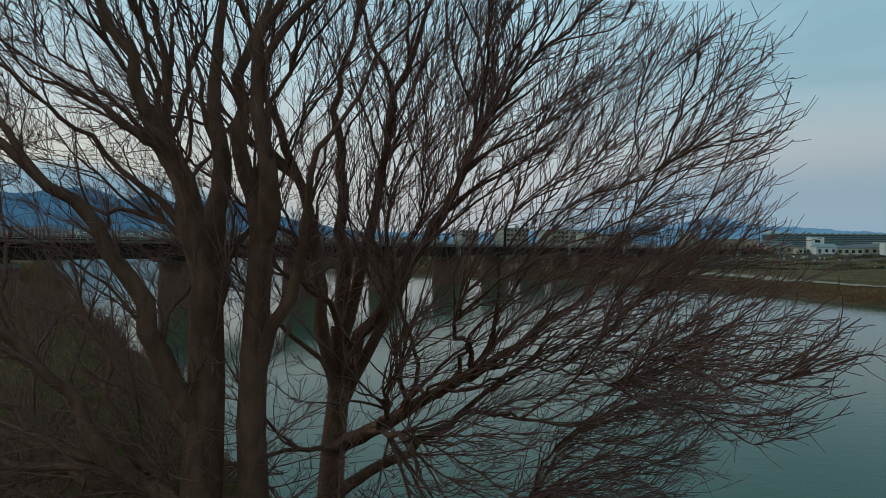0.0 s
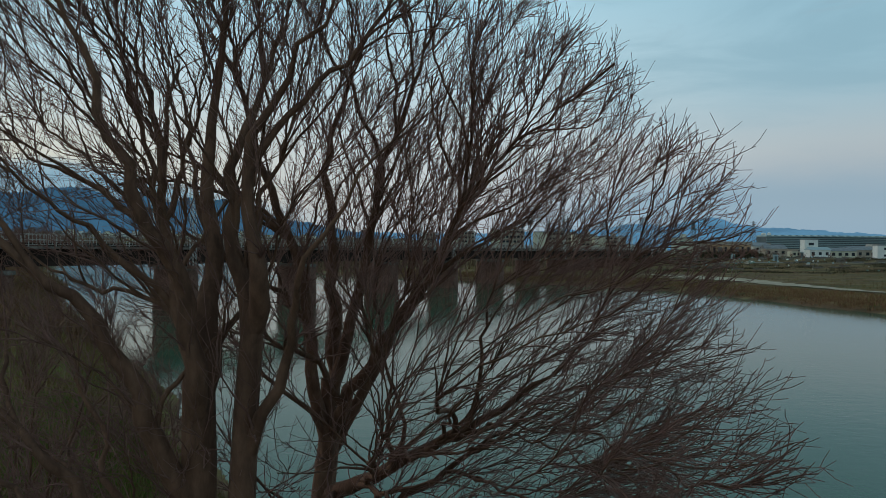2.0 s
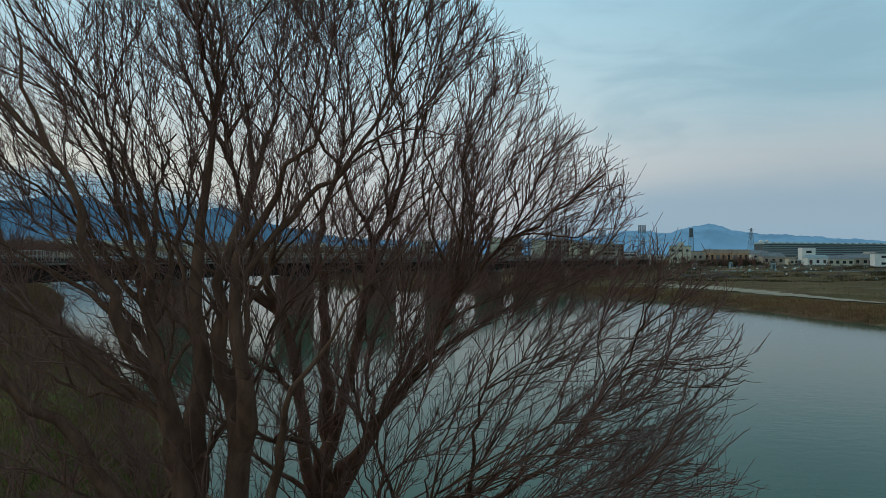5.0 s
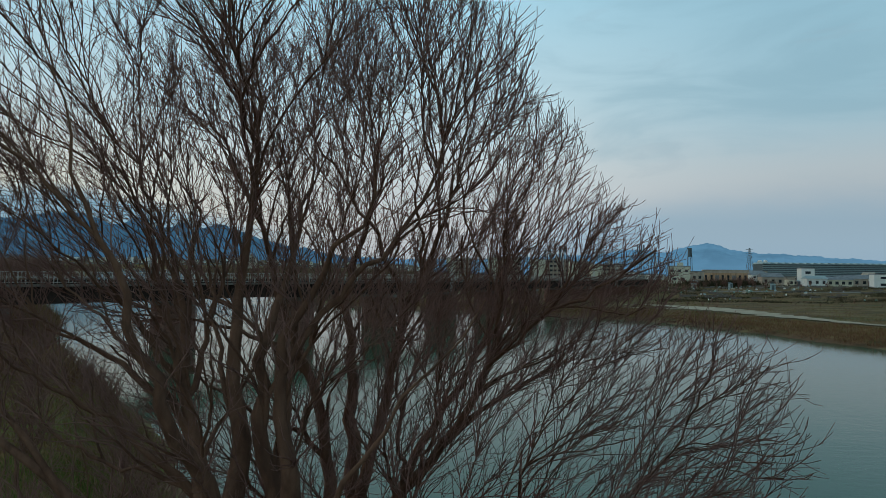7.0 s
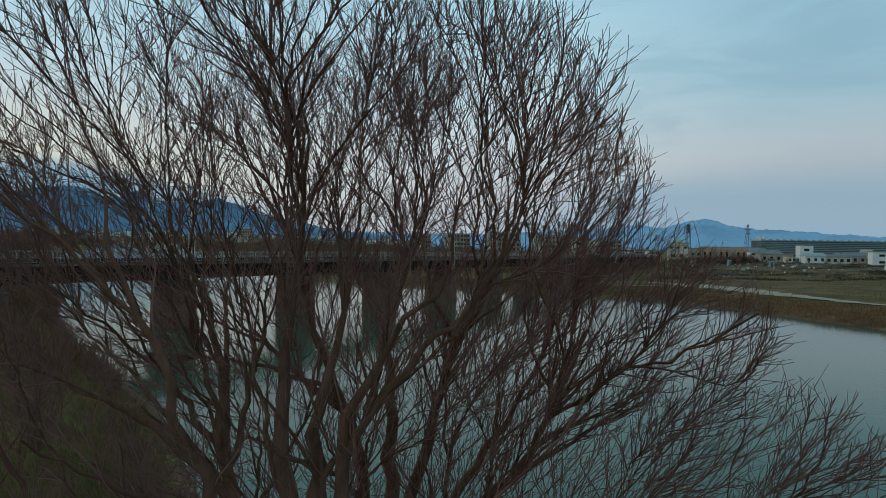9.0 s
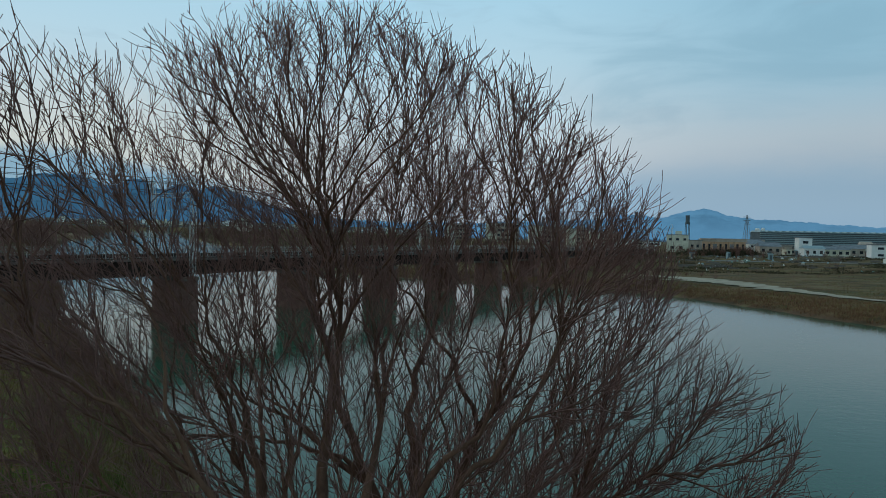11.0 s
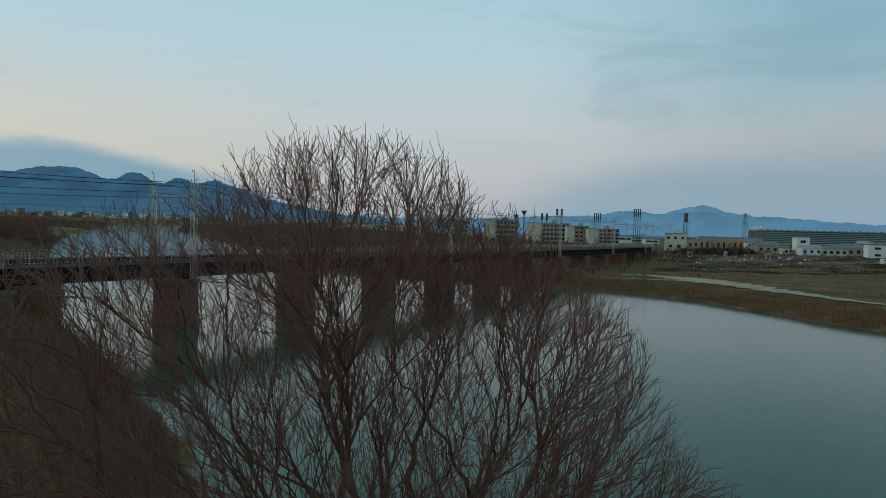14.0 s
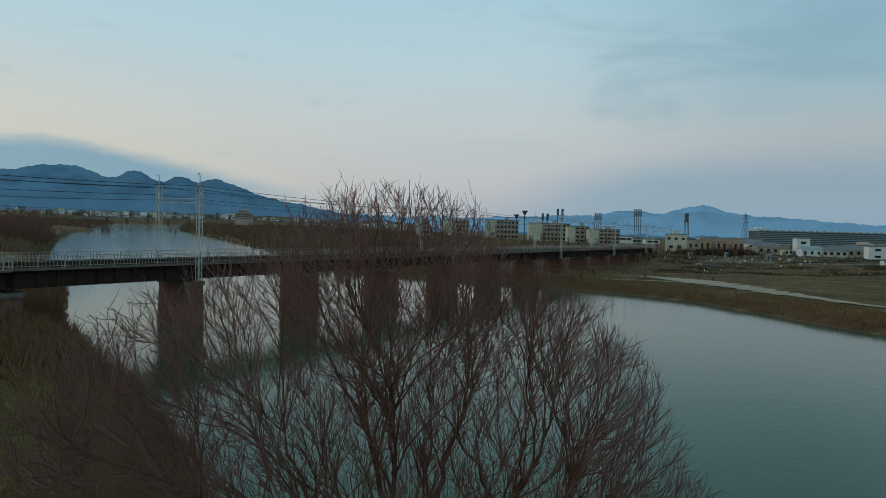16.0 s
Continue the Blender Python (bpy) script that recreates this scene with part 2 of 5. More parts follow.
def placed(name, me, parent=None, m=None, label=""):
    ob = new(name, me)
    ob.parent = parent
    if m is not None:
        ob.matrix_basis = m
    if label:
        ob["label"] = label
    return ob


def thing(name, m=None, label="", category="", group="", kind=""):
    ob = new(name)
    if m is not None:
        ob.matrix_basis = m
    return tagged(ob, label, category, group, kind)


def box(bm, x0, x1, y0, y1, z0, z1, bevel=0.0):
    g = bmesh.ops.create_cube(bm, size=1.0, matrix=Matrix.LocRotScale(((x0 + x1) / 2, (y0 + y1) / 2, (z0 + z1) / 2), None, (x1 - x0, y1 - y0, z1 - z0)))
    if bevel:
        edges = list({e for v in g["verts"] for e in v.link_edges})
        bmesh.ops.bevel(bm, geom=edges, offset=bevel, segments=1, affect="EDGES")
    return bm


def boxed(*sizes, bevel=0.0):
    return box(bmesh.new(), *sizes, bevel=bevel)


def bar(bm, a, b, r, sides=6):
    """A round bar from a to b."""
    a, b = Vector(a), Vector(b)
    d = b - a
    m = Matrix.Translation((a + b) / 2) @ d.to_track_quat("Z", "Y").to_matrix().to_4x4()
    bmesh.ops.create_cone(bm, cap_ends=True, segments=sides, radius1=r, radius2=r, depth=d.length, matrix=m)
    return bm


def tubes(lines, sides):
    """Verts and faces of tapered tubes, from (points, radii) pairs."""
    verts, faces, base = [], [], 0
    ring = np.linspace(0, 2 * np.pi, sides, endpoint=False)
    co, si = np.cos(ring), np.sin(ring)
    for pts, rad in lines:
        n = len(pts)
        d = np.gradient(pts, axis=0)
        d /= np.linalg.norm(d, axis=1)[:, None] + 1e-9
        ref = np.array([0.31, 0.95, 0.05]) if abs(d[0][2]) > 0.5 else np.array([0.05, 0.1, 0.99])
        a = np.cross(d, ref)
        a /= np.linalg.norm(a, axis=1)[:, None] + 1e-9
        b = np.cross(d, a)
        v = pts[:, None] + rad[:, None, None] * (co[None, :, None] * a[:, None] + si[None, :, None] * b[:, None])
        verts.append(v.reshape(-1, 3))
        i = base + np.arange(n - 1)[:, None] * sides + np.arange(sides)[None]
        j = base + np.arange(n - 1)[:, None] * sides + (np.arange(sides)[None] + 1) % sides
        faces.append(np.stack([i, j, j + sides, i + sides], -1).reshape(-1, 4))
        base += n * sides
    return np.concatenate(verts), np.concatenate(faces)


def fast_mesh(name, verts, quads, material, smooth=True):
    """A mesh from arrays of vertices and of four- or three-cornered faces."""
    me = bpy.data.meshes.new(name)
    k = quads.shape[1]
    me.vertices.add(len(verts))
    me.vertices.foreach_set("co", np.asarray(verts, np.float32).ravel())
    me.loops.add(quads.size)
    me.loops.foreach_set("vertex_index", np.asarray(quads, np.int32).ravel())
    me.polygons.add(len(quads))
    me.polygons.foreach_set("loop_start", np.arange(0, quads.size, k, dtype=np.int32))
    me.materials.append(material)
    me.update(calc_edges=True)
    if smooth:
        me.shade_smooth()
    return me


# ---- the river and its land ----
LEFT_SHORE = [(9, -60), (8, -12), (6.5, 0), (4, 8), (-1, 14), (-8, 22), (-17, 39), (-30, 55), (-40, 68), (-52, 88), (-64, 112), (-106, 169), (-155, 255), (-227, 385), (-280, 484), (-290, 560), (-354, 640), (-419, 804), (-568, 1139), (-760, 1500)]
RIGHT_SHORE = [(150, -60), (95, 10), (66, 60), (59, 78), (55, 86), (53, 97), (49, 112), (43, 124), (34, 131), (24, 139), (8, 150), (-15, 162), (-34, 176), (-55, 240), (-79, 308), (-91, 323), (-135, 416), (-162, 473), (-228, 597), (-332, 846), (-455, 1184), (-600, 1500)]


def curve_through(points, step):
    """Rounds a polyline's corners."""
    p = np.array(points, float)
    for _ in range(step):
        q = np.empty((2 * len(p), 2))
        q[0], q[-1] = p[0], p[-1]
        q[1:-1:2], q[2:-1:2] = 0.75 * p[:-1] + 0.25 * p[1:], 0.25 * p[:-1] + 0.75 * p[1:]
        p = q
    return p


LEFT, RIGHT = curve_through(LEFT_SHORE, 2), curve_through(RIGHT_SHORE, 2)


def shore_gap(x, y, line):
    """Distance to a shoreline."""
    best = np.full(np.shape(x), 1e9)
    for (ax, ay), (bx, by) in zip(line[:-1], line[1:]):
        dx, dy = bx - ax, by - ay
        s = np.clip(((x - ax) * dx + (y - ay) * dy) / (dx * dx + dy * dy), 0, 1)
        best = np.minimum(best, np.hypot(x - ax - s * dx, y - ay - s * dy))
    return best


RIVER = np.concatenate([LEFT, RIGHT[::-1]])


def in_river(x, y):
    inside = np.zeros(np.shape(x), bool)
    ax, ay = RIVER[-1]
    for bx, by in RIVER:
        if ay != by:
            inside ^= ((ay > y) != (by > y)) & (x < (bx - ax) * (y - ay) / (by - ay) + ax)
        ax, ay = bx, by
    return inside


def wob(x, y, s):
    """Soft uneven swell between -1 and 1."""
    return (np.sin(x / s + 1.3 * np.sin(y / s * 0.7)) + np.sin(y / s * 1.31 + 0.9 * np.sin(x / s * 1.13 + 2.0)) + np.sin((x + y) / s * 2.3 + 0.5)) / 3


def ease(v, a, b):
    s = np.clip((v - a) / (b - a), 0, 1)
    return s * s * (3 - 2 * s)


def water_level(y):
    """The river falls gently towards the bridge."""
    return 0.0095 * np.clip(np.asarray(y, float) - 170, 0, 1230)


def land(x, y):
    """Height of the land or the river bed over the water."""
    x, y = np.asarray(x, float), np.asarray(y, float)
    gl, gr = shore_gap(x, y, LEFT), shore_gap(x, y, RIGHT)
    wet = in_river(x, y)
    d = np.where(wet, -np.minimum(gl, gr), np.minimum(gl, gr)) + 0.5 * wob(x, y, 3.1) + 0.25 * wob(x, y, 1.1)
    near_left = gl < gr
    hl = 2.6 * ease(d, 0.0, 6.0) + 1.0 * ease(d, 8, 30) + 1.2 * ease(d, 60, 200)
    hr = 0.9 * ease(d, 0.0, 2.5) + 0.5 * ease(d, 4, 40) + 3.8 * ease(d, 85, 165) + 1.0 * ease(y, 300, 420)
    side = np.where(near_left, 1.0, 1 - ease(gr, 60, 320))
    rise = (ease(y, 1230, 1380) * 11 + ease(y, 1500, 3000) * 30) * np.maximum(side, 1 - ease(x, -150, 60))
    h = np.where(near_left, hl, hr) + rise + ease(d, 1, 8) * np.where(near_left, 1.0, 0.4) * (0.16 * wob(x, y, 4.0) + 0.07 * wob(x, y, 1.3))
    return np.where((d < 0) & (y < 1300), np.maximum(d * 0.35, -2.5), h) + water_level(y) * side


def build_ground():
    ring = np.concatenate([np.linspace(0.003, 14, 31), 14 * (4700 / 14) ** (np.arange(1, 261) / 260)])
    fine = np.radians(np.linspace(-48, 48, 360))
    coarse = np.radians(np.linspace(48, 312, 90))[1:-1]
    ang = np.concatenate([fine, coarse])
    r, a = np.meshgrid(ring, ang, indexing="ij")
    x, y = r * np.sin(a), r * np.cos(a) - 2
    z = land(x, y)
    v = np.stack([x, y, z], -1).reshape(-1, 3)
    n, k = r.shape
    i = np.arange(n - 1)[:, None] * k + np.arange(k)[None]
    j = np.arange(n - 1)[:, None] * k + (np.arange(k)[None] + 1) % k
    q = np.stack([i, i + k, j + k, j], -1).reshape(-1, 4)
    tagged(placed("ground", fast_mesh("ground", v, q, M_LAND)), "brown winter floodplain with dry grass and green patches", "ground", kind="structure")
    s = 4800
    v, f = [(x, y, 0.0) for y in (-s, 170) for x in (-s, s)], [(0, 1, 3, 2)]
    for y in np.concatenate([[170.0], np.linspace(200, 1340, 60)]):
        v += [(float(np.interp(y, LEFT[:, 1], LEFT[:, 0])) - 30, float(y), float(water_level(y))), (float(np.interp(y, RIGHT[:, 1], RIGHT[:, 0])) + 25, float(y), float(water_level(y)))]
        if len(v) > 6:
            k = len(v)
            f.append((k - 4, k - 3, k - 1, k - 2))
    tagged(placed("water", mesh_of("water", v, f, M_WATER)), "calm grey-green river water reflecting the evening sky", "river", kind="structure")



build_ground()


# ---- hills ----
def ridge(name, outline, dist, material, rough, label):
    """A range of hills on an arc: (degrees to the right, degrees high) along its crest."""
    az = np.radians(np.linspace(-75, 75, 1100))
    spots, highs = zip(*outline)
    prof = np.interp(np.degrees(az), spots, highs)
    prof = np.convolve(np.pad(prof, 4, "edge"), np.ones(9) / 9, "valid")
    rng = np.random.RandomState(5)
    for f, amp in ((61, 0.05), (143, 0.04), (310, 0.03), (700, 0.025)):
        prof = prof + rough * amp * np.sin(az * f + rng.rand() * 6)
    top = np.tan(np.radians(np.maximum(prof, 0.02))) * dist + 12
    rows = []
    for k in np.linspace(0, 1, 11):
        d = dist - 520 * (1 - k)
        fold = 22 * np.sin(az * 95 + 7 * k) + 12 * np.sin(az * 230 - 11 * k)
        rows.append(np.stack([d * np.sin(az), d * np.cos(az), (top + fold * (1 - k)) * k ** 0.8 - 5 * (k == 0)], -1))
    v = np.array(rows)
    n, m = v.shape[:2]
    i = np.arange(n - 1)[:, None] * m + np.arange(m - 1)[None]
    q = np.stack([i, i + 1, i + m + 1, i + m], -1).reshape(-1, 4)
    return tagged(placed(name, fast_mesh(name, v.reshape(-1, 3), q, material)), label, "hills", kind="structure")


ridge("backdrop_hills_far", [(-75, 2.0), (-40, 2.6), (-20, 2.0), (-8, 1.3), (0, 1.2), (6, 1.35), (10, 1.6), (14, 1.7), (17, 2.2), (20, 1.95), (22.2, 2.6), (23.6, 2.7), (25.5, 2.1), (29, 1.75), (33, 1.5), (36, 1.2), (38, 1.6), (45, 2.6), (75, 2)], 4300, M_HILL_FAR, 0.8, "hazy pale blue mountain range beyond the town")
ridge("backdrop_hills_near", [(-75, 4.6), (-45, 4.6), (-34, 3.6), (-31.7, 4.2), (-30.2, 4.35), (-28.2, 4.1), (-26.6, 3.4), (-25.1, 4.45), (-23.1, 3.25), (-21.5, 4.05), (-20.1, 3.5), (-18.8, 3.95), (-16.6, 3.15), (-13.8, 2.35), (-10.2, 1.7), (-3, 0.7), (1, 0.1), (75, 0.1)], 3700, M_HILL_NEAR, 1.0, "hazy dark blue wooded hills beyond the town")


# ---- trees ----
def rot(v, axis, ang):
    axis = axis / (np.linalg.norm(axis) + 1e-9)
    return v * math.cos(ang) + np.cross(axis, v) * math.sin(ang) + axis * (axis @ v) * (1 - math.cos(ang))


def shoot(rng, start, way, length, r0, r1, lift, wander, n):
    """One bending branch: its points and radii."""
    pts, d = [np.array(start, float)], np.array(way, float) / np.linalg.norm(way)
    for _ in range(n):
        d = d + rng.normal(0, wander, 3) + np.array([0, 0, lift / n])
        d /= np.linalg.norm(d)
        pts.append(pts[-1] + d * length / n)
    s = np.linspace(0, 1, n + 1)
    return np.array(pts), r0 + (r1 - r0) * s ** 0.8


def offspring(rng, pts, rad, s, spread, roll):
    """Start, direction and radius of a side branch at s of its parent's length."""
    f = s * (len(pts) - 1)
    i = min(int(f), len(pts) - 2)
    p = pts[i] + (pts[i + 1] - pts[i]) * (f - i)
    d = pts[i + 1] - pts[i]
    d /= np.linalg.norm(d)
    side = np.cross(d, (0.3, 0.2, 0.93))
    side = rot(side / np.linalg.norm(side), d, roll)
    return p, rot(d, side, spread), rad[i] + (rad[i + 1] - rad[i]) * (f - i)


def curved_stem(rng, base, via, tip, r0, r1, n=16):
    """A stem from its foot past a bend to its tip, with small kinks."""
    s = np.linspace(0, 1, n + 1)[:, None]
    b, v, e = (np.array(p, float) for p in (base, via, tip))
    ctrl = 2 * v - 0.5 * (b + e)
    pts = (1 - s) ** 2 * b + 2 * s * (1 - s) * ctrl + s ** 2 * e
    kink = (rng.normal(0, 0.018, (n + 1, 3)) + 0.09 * np.sin(s * rng.uniform(5, 10, 3) + rng.rand(3) * 6)) * np.minimum(1, 4 * s)
    return pts + kink, r1 + (1.15 * r0 - r1) * (1 - s[:, 0]) ** 1.5


def outside(p, domes):
    """How far past the crown's outline a point lies (below 0: within)."""
    return min(((p[0] - cx) / rx) ** 2 + ((p[1] - cy) / ry) ** 2 + ((p[2] - cz) / (rz if p[2] > cz else rz * 1.6)) ** 2 for cx, cy, cz, rx, ry, rz in domes) - 1


def grow(rng, stem, spec, domes=None, thick=1.0, orders=3, lift=(0.42, 0.30, 0.22)):
    """Side branches of a stem, up to three orders, within the crown's outline. Returns lines by order."""
    out = {1: [], 2: [], 3: []}
    total = np.linalg.norm(np.diff(stem[0], axis=0), axis=1).sum()
    todo = [(stem, total, 1, 0.0)]
    while todo:
        (pts, rad), long, order, far = todo.pop()
        gap, ratio, spread, first = spec[order]
        count = max(2, int(long * (1 - first) / gap))
        turn = rng.rand() * 6.3
        for k in range(count):
            s = min(first + (1 - first) * (k + rng.rand() * 0.8) / count, 0.985)
            turn += 2.4 + rng.normal(0, 0.35)
            reach = max(far, s if order == 1 else 0.0)
            p, d, r = offspring(rng, pts, rad, s, spread * rng.uniform(0.6, 1.3), turn)
            size = ratio * long * (1.08 - 0.62 * s) * rng.uniform(0.6, 1.3)
            if domes:
                slack = 0.22 * rng.rand() ** 1.5
                o = outside(p, domes)
                if o > slack or rng.rand() > (0.45, 0.16, 0.18)[order - 1] + max((0.7, 1.2, 1.3)[order - 1] * max(o + 1, 0) ** 1.7, (0.4, 0.6, 0.7)[order - 1] * reach ** 2):
                    continue
                for _ in range(3):
                    if outside(p + (d + (0, 0, 0.2)) * size * 0.9, domes) > slack:
                        size *= 0.62
            if size < 0.08:
                continue
            rr = max(min(r * 0.70, thick * (0.0095 * size ** 1.15 + 0.0022)), 0.0019 * thick)
            line = shoot(rng, p, d, size, rr, max(rr * 0.3, 0.0013 * thick), lift[order - 1], (0.14, 0.17, 0.18)[order - 1], (9, 6, 4)[order - 1])
            out[order].append(line)
            if order < orders:
                todo.append((line, size, order + 1, reach))
    return out


def bare_tree(name, stems, label, seed, spec, domes=None, at=(0, 0, 0), thick=1.0, orders=3, trunk=None, group="bare trees on the bank", joined=False):
    """stems: foot x, y, z, bend x, y, z, tip x, y, z, foot radius"""
    rng = np.random.RandomState(seed)
    tree = thing(name, Matrix.Translation(at), label, "tree", group)
    if trunk:
        placed("trunk", fast_mesh("trunk", *tubes([trunk], 10), M_BARK), tree)
    if joined:
        lines = [curved_stem(rng, row[0:3], row[3:6], row[6:9], row[9], 0.004 * thick, 7) for row in stems]
        more = [grow(rng, line, spec, domes, thick, orders) for line in lines]
        placed("limbwork", fast_mesh("limbwork", *tubes(lines, 5), M_BARK), tree)["kind"] = "stuff"
        fine = [(p[::3], r[::3]) for m in more for o in (1, 2, 3) for p, r in m[o]]
        placed("twiggery", fast_mesh("twiggery", *tubes(fine, 3), M_TWIG), tree)["kind"] = "stuff"
        return tree
    for row in stems:
        line = curved_stem(rng, row[0:3], row[3:6], row[6:9], row[9], 0.004)
        lines = grow(rng, line, spec, domes, thick, orders)
        stem = placed("stem", fast_mesh("stem", *tubes([line], 9), M_BARK), tree)
        for order, word, sides, mat in ((1, "branching", 5, M_BARK), (2, "twiggery", 4, M_TWIG), (3, "fine_twiggery", 3, M_TWIG)):
            if lines[order]:
                ob = placed(word, fast_mesh(word, *tubes(lines[order], sides), mat), stem)
                ob["kind"] = "stuff"
    return tree


def base_trunk(rng, at, top, r0, r1):
    n = 8
    s = np.linspace(0, 1, n)[:, None]
    pts = np.array(at) * (1 - s) + np.array(top) * s + np.concatenate([[[0, 0, 0]], rng.normal(0, 0.03, (n - 2, 3)), [[0, 0, 0]]])
    rad = r0 + (r1 - r0) * s[:, 0]
    rad[0] *= 1.35
    return pts, rad


NEAR_TRUNKS = [((-1.78, 4.5, 2.2), (-1.56, 4.36, 6.95), 0.22, 0.115), ((-1.32, 4.45, 2.2), (-1.12, 4.25, 7.5), 0.155, 0.078)]
NEAR_STEMS = [  # foot, bend and tip of each limb and its thickness
    (-1.57, 4.37, 6.6, -1.85, 3.8, 8.5, -2.5, 3.3, 11.0, 0.080), (-1.56, 4.38, 6.8, -1.5, 4.7, 8.8, -1.6, 5.1, 11.8, 0.095),
    (-1.13, 4.26, 7.3, -0.95, 4.0, 8.6, -0.4, 3.9, 10.6, 0.075), (-1.18, 4.3, 6.3, -0.65, 3.8, 7.6, 0.3, 3.5, 9.4, 0.05),
    (-1.60, 4.40, 6.0, -2.5, 4.0, 7.6, -4.4, 3.7, 9.9, 0.085), (-1.57, 4.40, 6.7, -2.1, 5.0, 8.5, -3.3, 5.3, 11.2, 0.08),
    (-1.63, 4.42, 5.3, -2.8, 4.2, 6.4, -5.0, 4.4, 8.4, 0.07), (-1.14, 4.28, 7.2, -1.3, 4.7, 8.9, -1.2, 6.2, 11.1, 0.07),
]
FAR_STEMS = [
    (-1.08, 7.35, 6.0, -0.85, 7.0, 8.6, -0.7, 6.4, 11.8, 0.10), (-1.1, 7.3, 5.2, -1.6, 6.6, 9.0, -2.3, 6.3, 11.8, 0.08),
    (-1.08, 7.3, 4.9, 0.5, 6.0, 6.1, 2.2, 4.6, 7.7, 0.09), (-1.15, 7.35, 3.7, 0.5, 6.2, 4.5, 2.4, 5.1, 5.6, 0.075),
    (-1.08, 7.3, 5.6, 0.2, 5.9, 7.9, 0.8, 4.7, 10.0, 0.08), (-1.05, 7.3, 6.2, -0.2, 6.2, 9.0, 0.3, 5.7, 11.2, 0.07),
    (-1.05, 7.4, 5.4, 0.2, 7.2, 8.0, 1.1, 7.0, 10.4, 0.07), (-1.1, 7.3, 4.3, 0.2, 6.4, 5.6, 1.7, 4.4, 6.9, 0.07),
]


# crown of the two willows: middle x, y, z and half widths of its clumps
CROWN = [(-1.71, 5.87, 11.95, 1.26, 1.54, 0.7), (-1.73, 4.69, 11.4, 1.99, 1.1, 0.7), (1.75, 4.31, 8.0, 0.7, 1.1, 0.93), (1.79, 3.72, 6.79, 0.7, 1.1, 0.71),
         (0.48, 5.03, 6.68, 2.08, 1.1, 2.86), (-1.89, 6.18, 9.32, 3.06, 1.3, 2.73), (-2.61, 4.74, 7.63, 3.62, 1.3, 3.55), (-0.12, 5.13, 10.21, 0.97, 1.79, 1.49),
         (1.22, 5.04, 9.13, 0.7, 1.1, 0.71), (-3.12, 4.5, 10.83, 0.9, 3.0, 0.87), (0.78, 6.39, 10.29, 0.7, 1.31, 0.75), (1.06, 6.12, 9.35, 0.72, 1.1, 1.34), (-4.9, 4.6, 6.6, 1.3, 1.5, 1.6)]


def crown_points(rng, n, inner, limit=1.0):
    """Points through the crown; inner is their share deep inside it against its outer shell."""
    c = np.array(CROWN)
    lo, hi = (c[:, :3] - c[:, 3:]).min(0), (c[:, :3] + c[:, 3:]).max(0)
    out, count = [], 0
    while count < n:
        p = lo + (hi - lo) * rng.rand(4 * n, 3)
        m = np.sqrt((((p[:, None] - c[:, :3]) / c[:, 3:]) ** 2).sum(2)).min(1) + rng.normal(0, 0.035, len(p))
        chance = np.where(m > limit, 0, inner + (1 - inner) * np.clip((m - 0.55) / 0.3, 0, 1) ** 1.3)
        # open towards the water meadow, where the trunks stand free
        front = np.clip((4.5 - p[:, 1]) / 0.8, 0, 1) * np.clip((9.3 - p[:, 2]) / 1.2, 0, 1) * np.clip((p[:, 0] + 5.0) / 0.8, 0, 1) * np.clip((0.9 - p[:, 0]) / 0.8, 0, 1) * (1 - 0.5 * np.exp(-((p[:, 0] + 1.9) / 0.5) ** 2))
        # thicker growth low over the water, and a little at the top
        low = np.clip((7.7 - p[:, 2]) / 0.8, 0, 1) * np.clip((p[:, 0] + 0.8) / 0.8, 0, 1)
        side = 0.55 * np.clip((p[:, 0] - 1.0) / 0.4, 0, 1) * np.clip((9.8 - p[:, 2]) / 0.5, 0, 1)
        top = 0.25 * np.clip((p[:, 2] - 10.2) / 0.8, 0, 1)
        chance = chance * (1 - 0.88 * front) * (0.50 + 0.45 * np.maximum(np.maximum(low, side), top)) * (1 - 0.22 * np.clip((-2.0 - p[:, 0]) / 0.6, 0, 1))
        p = p[rng.rand(len(p)) < chance]
        out.append(p)
        count += len(p)
    return np.concatenate(out)[:n]


def outward(rng, pts, middle, stray):
    d = pts - middle
    d /= np.linalg.norm(d, axis=1)[:, None] + 1e-6
    d = d * (1, 1, 0.75) + (0, 0, 0.22) + rng.normal(0, stray, d.shape)
    return d / np.linalg.norm(d, axis=1)[:, None]


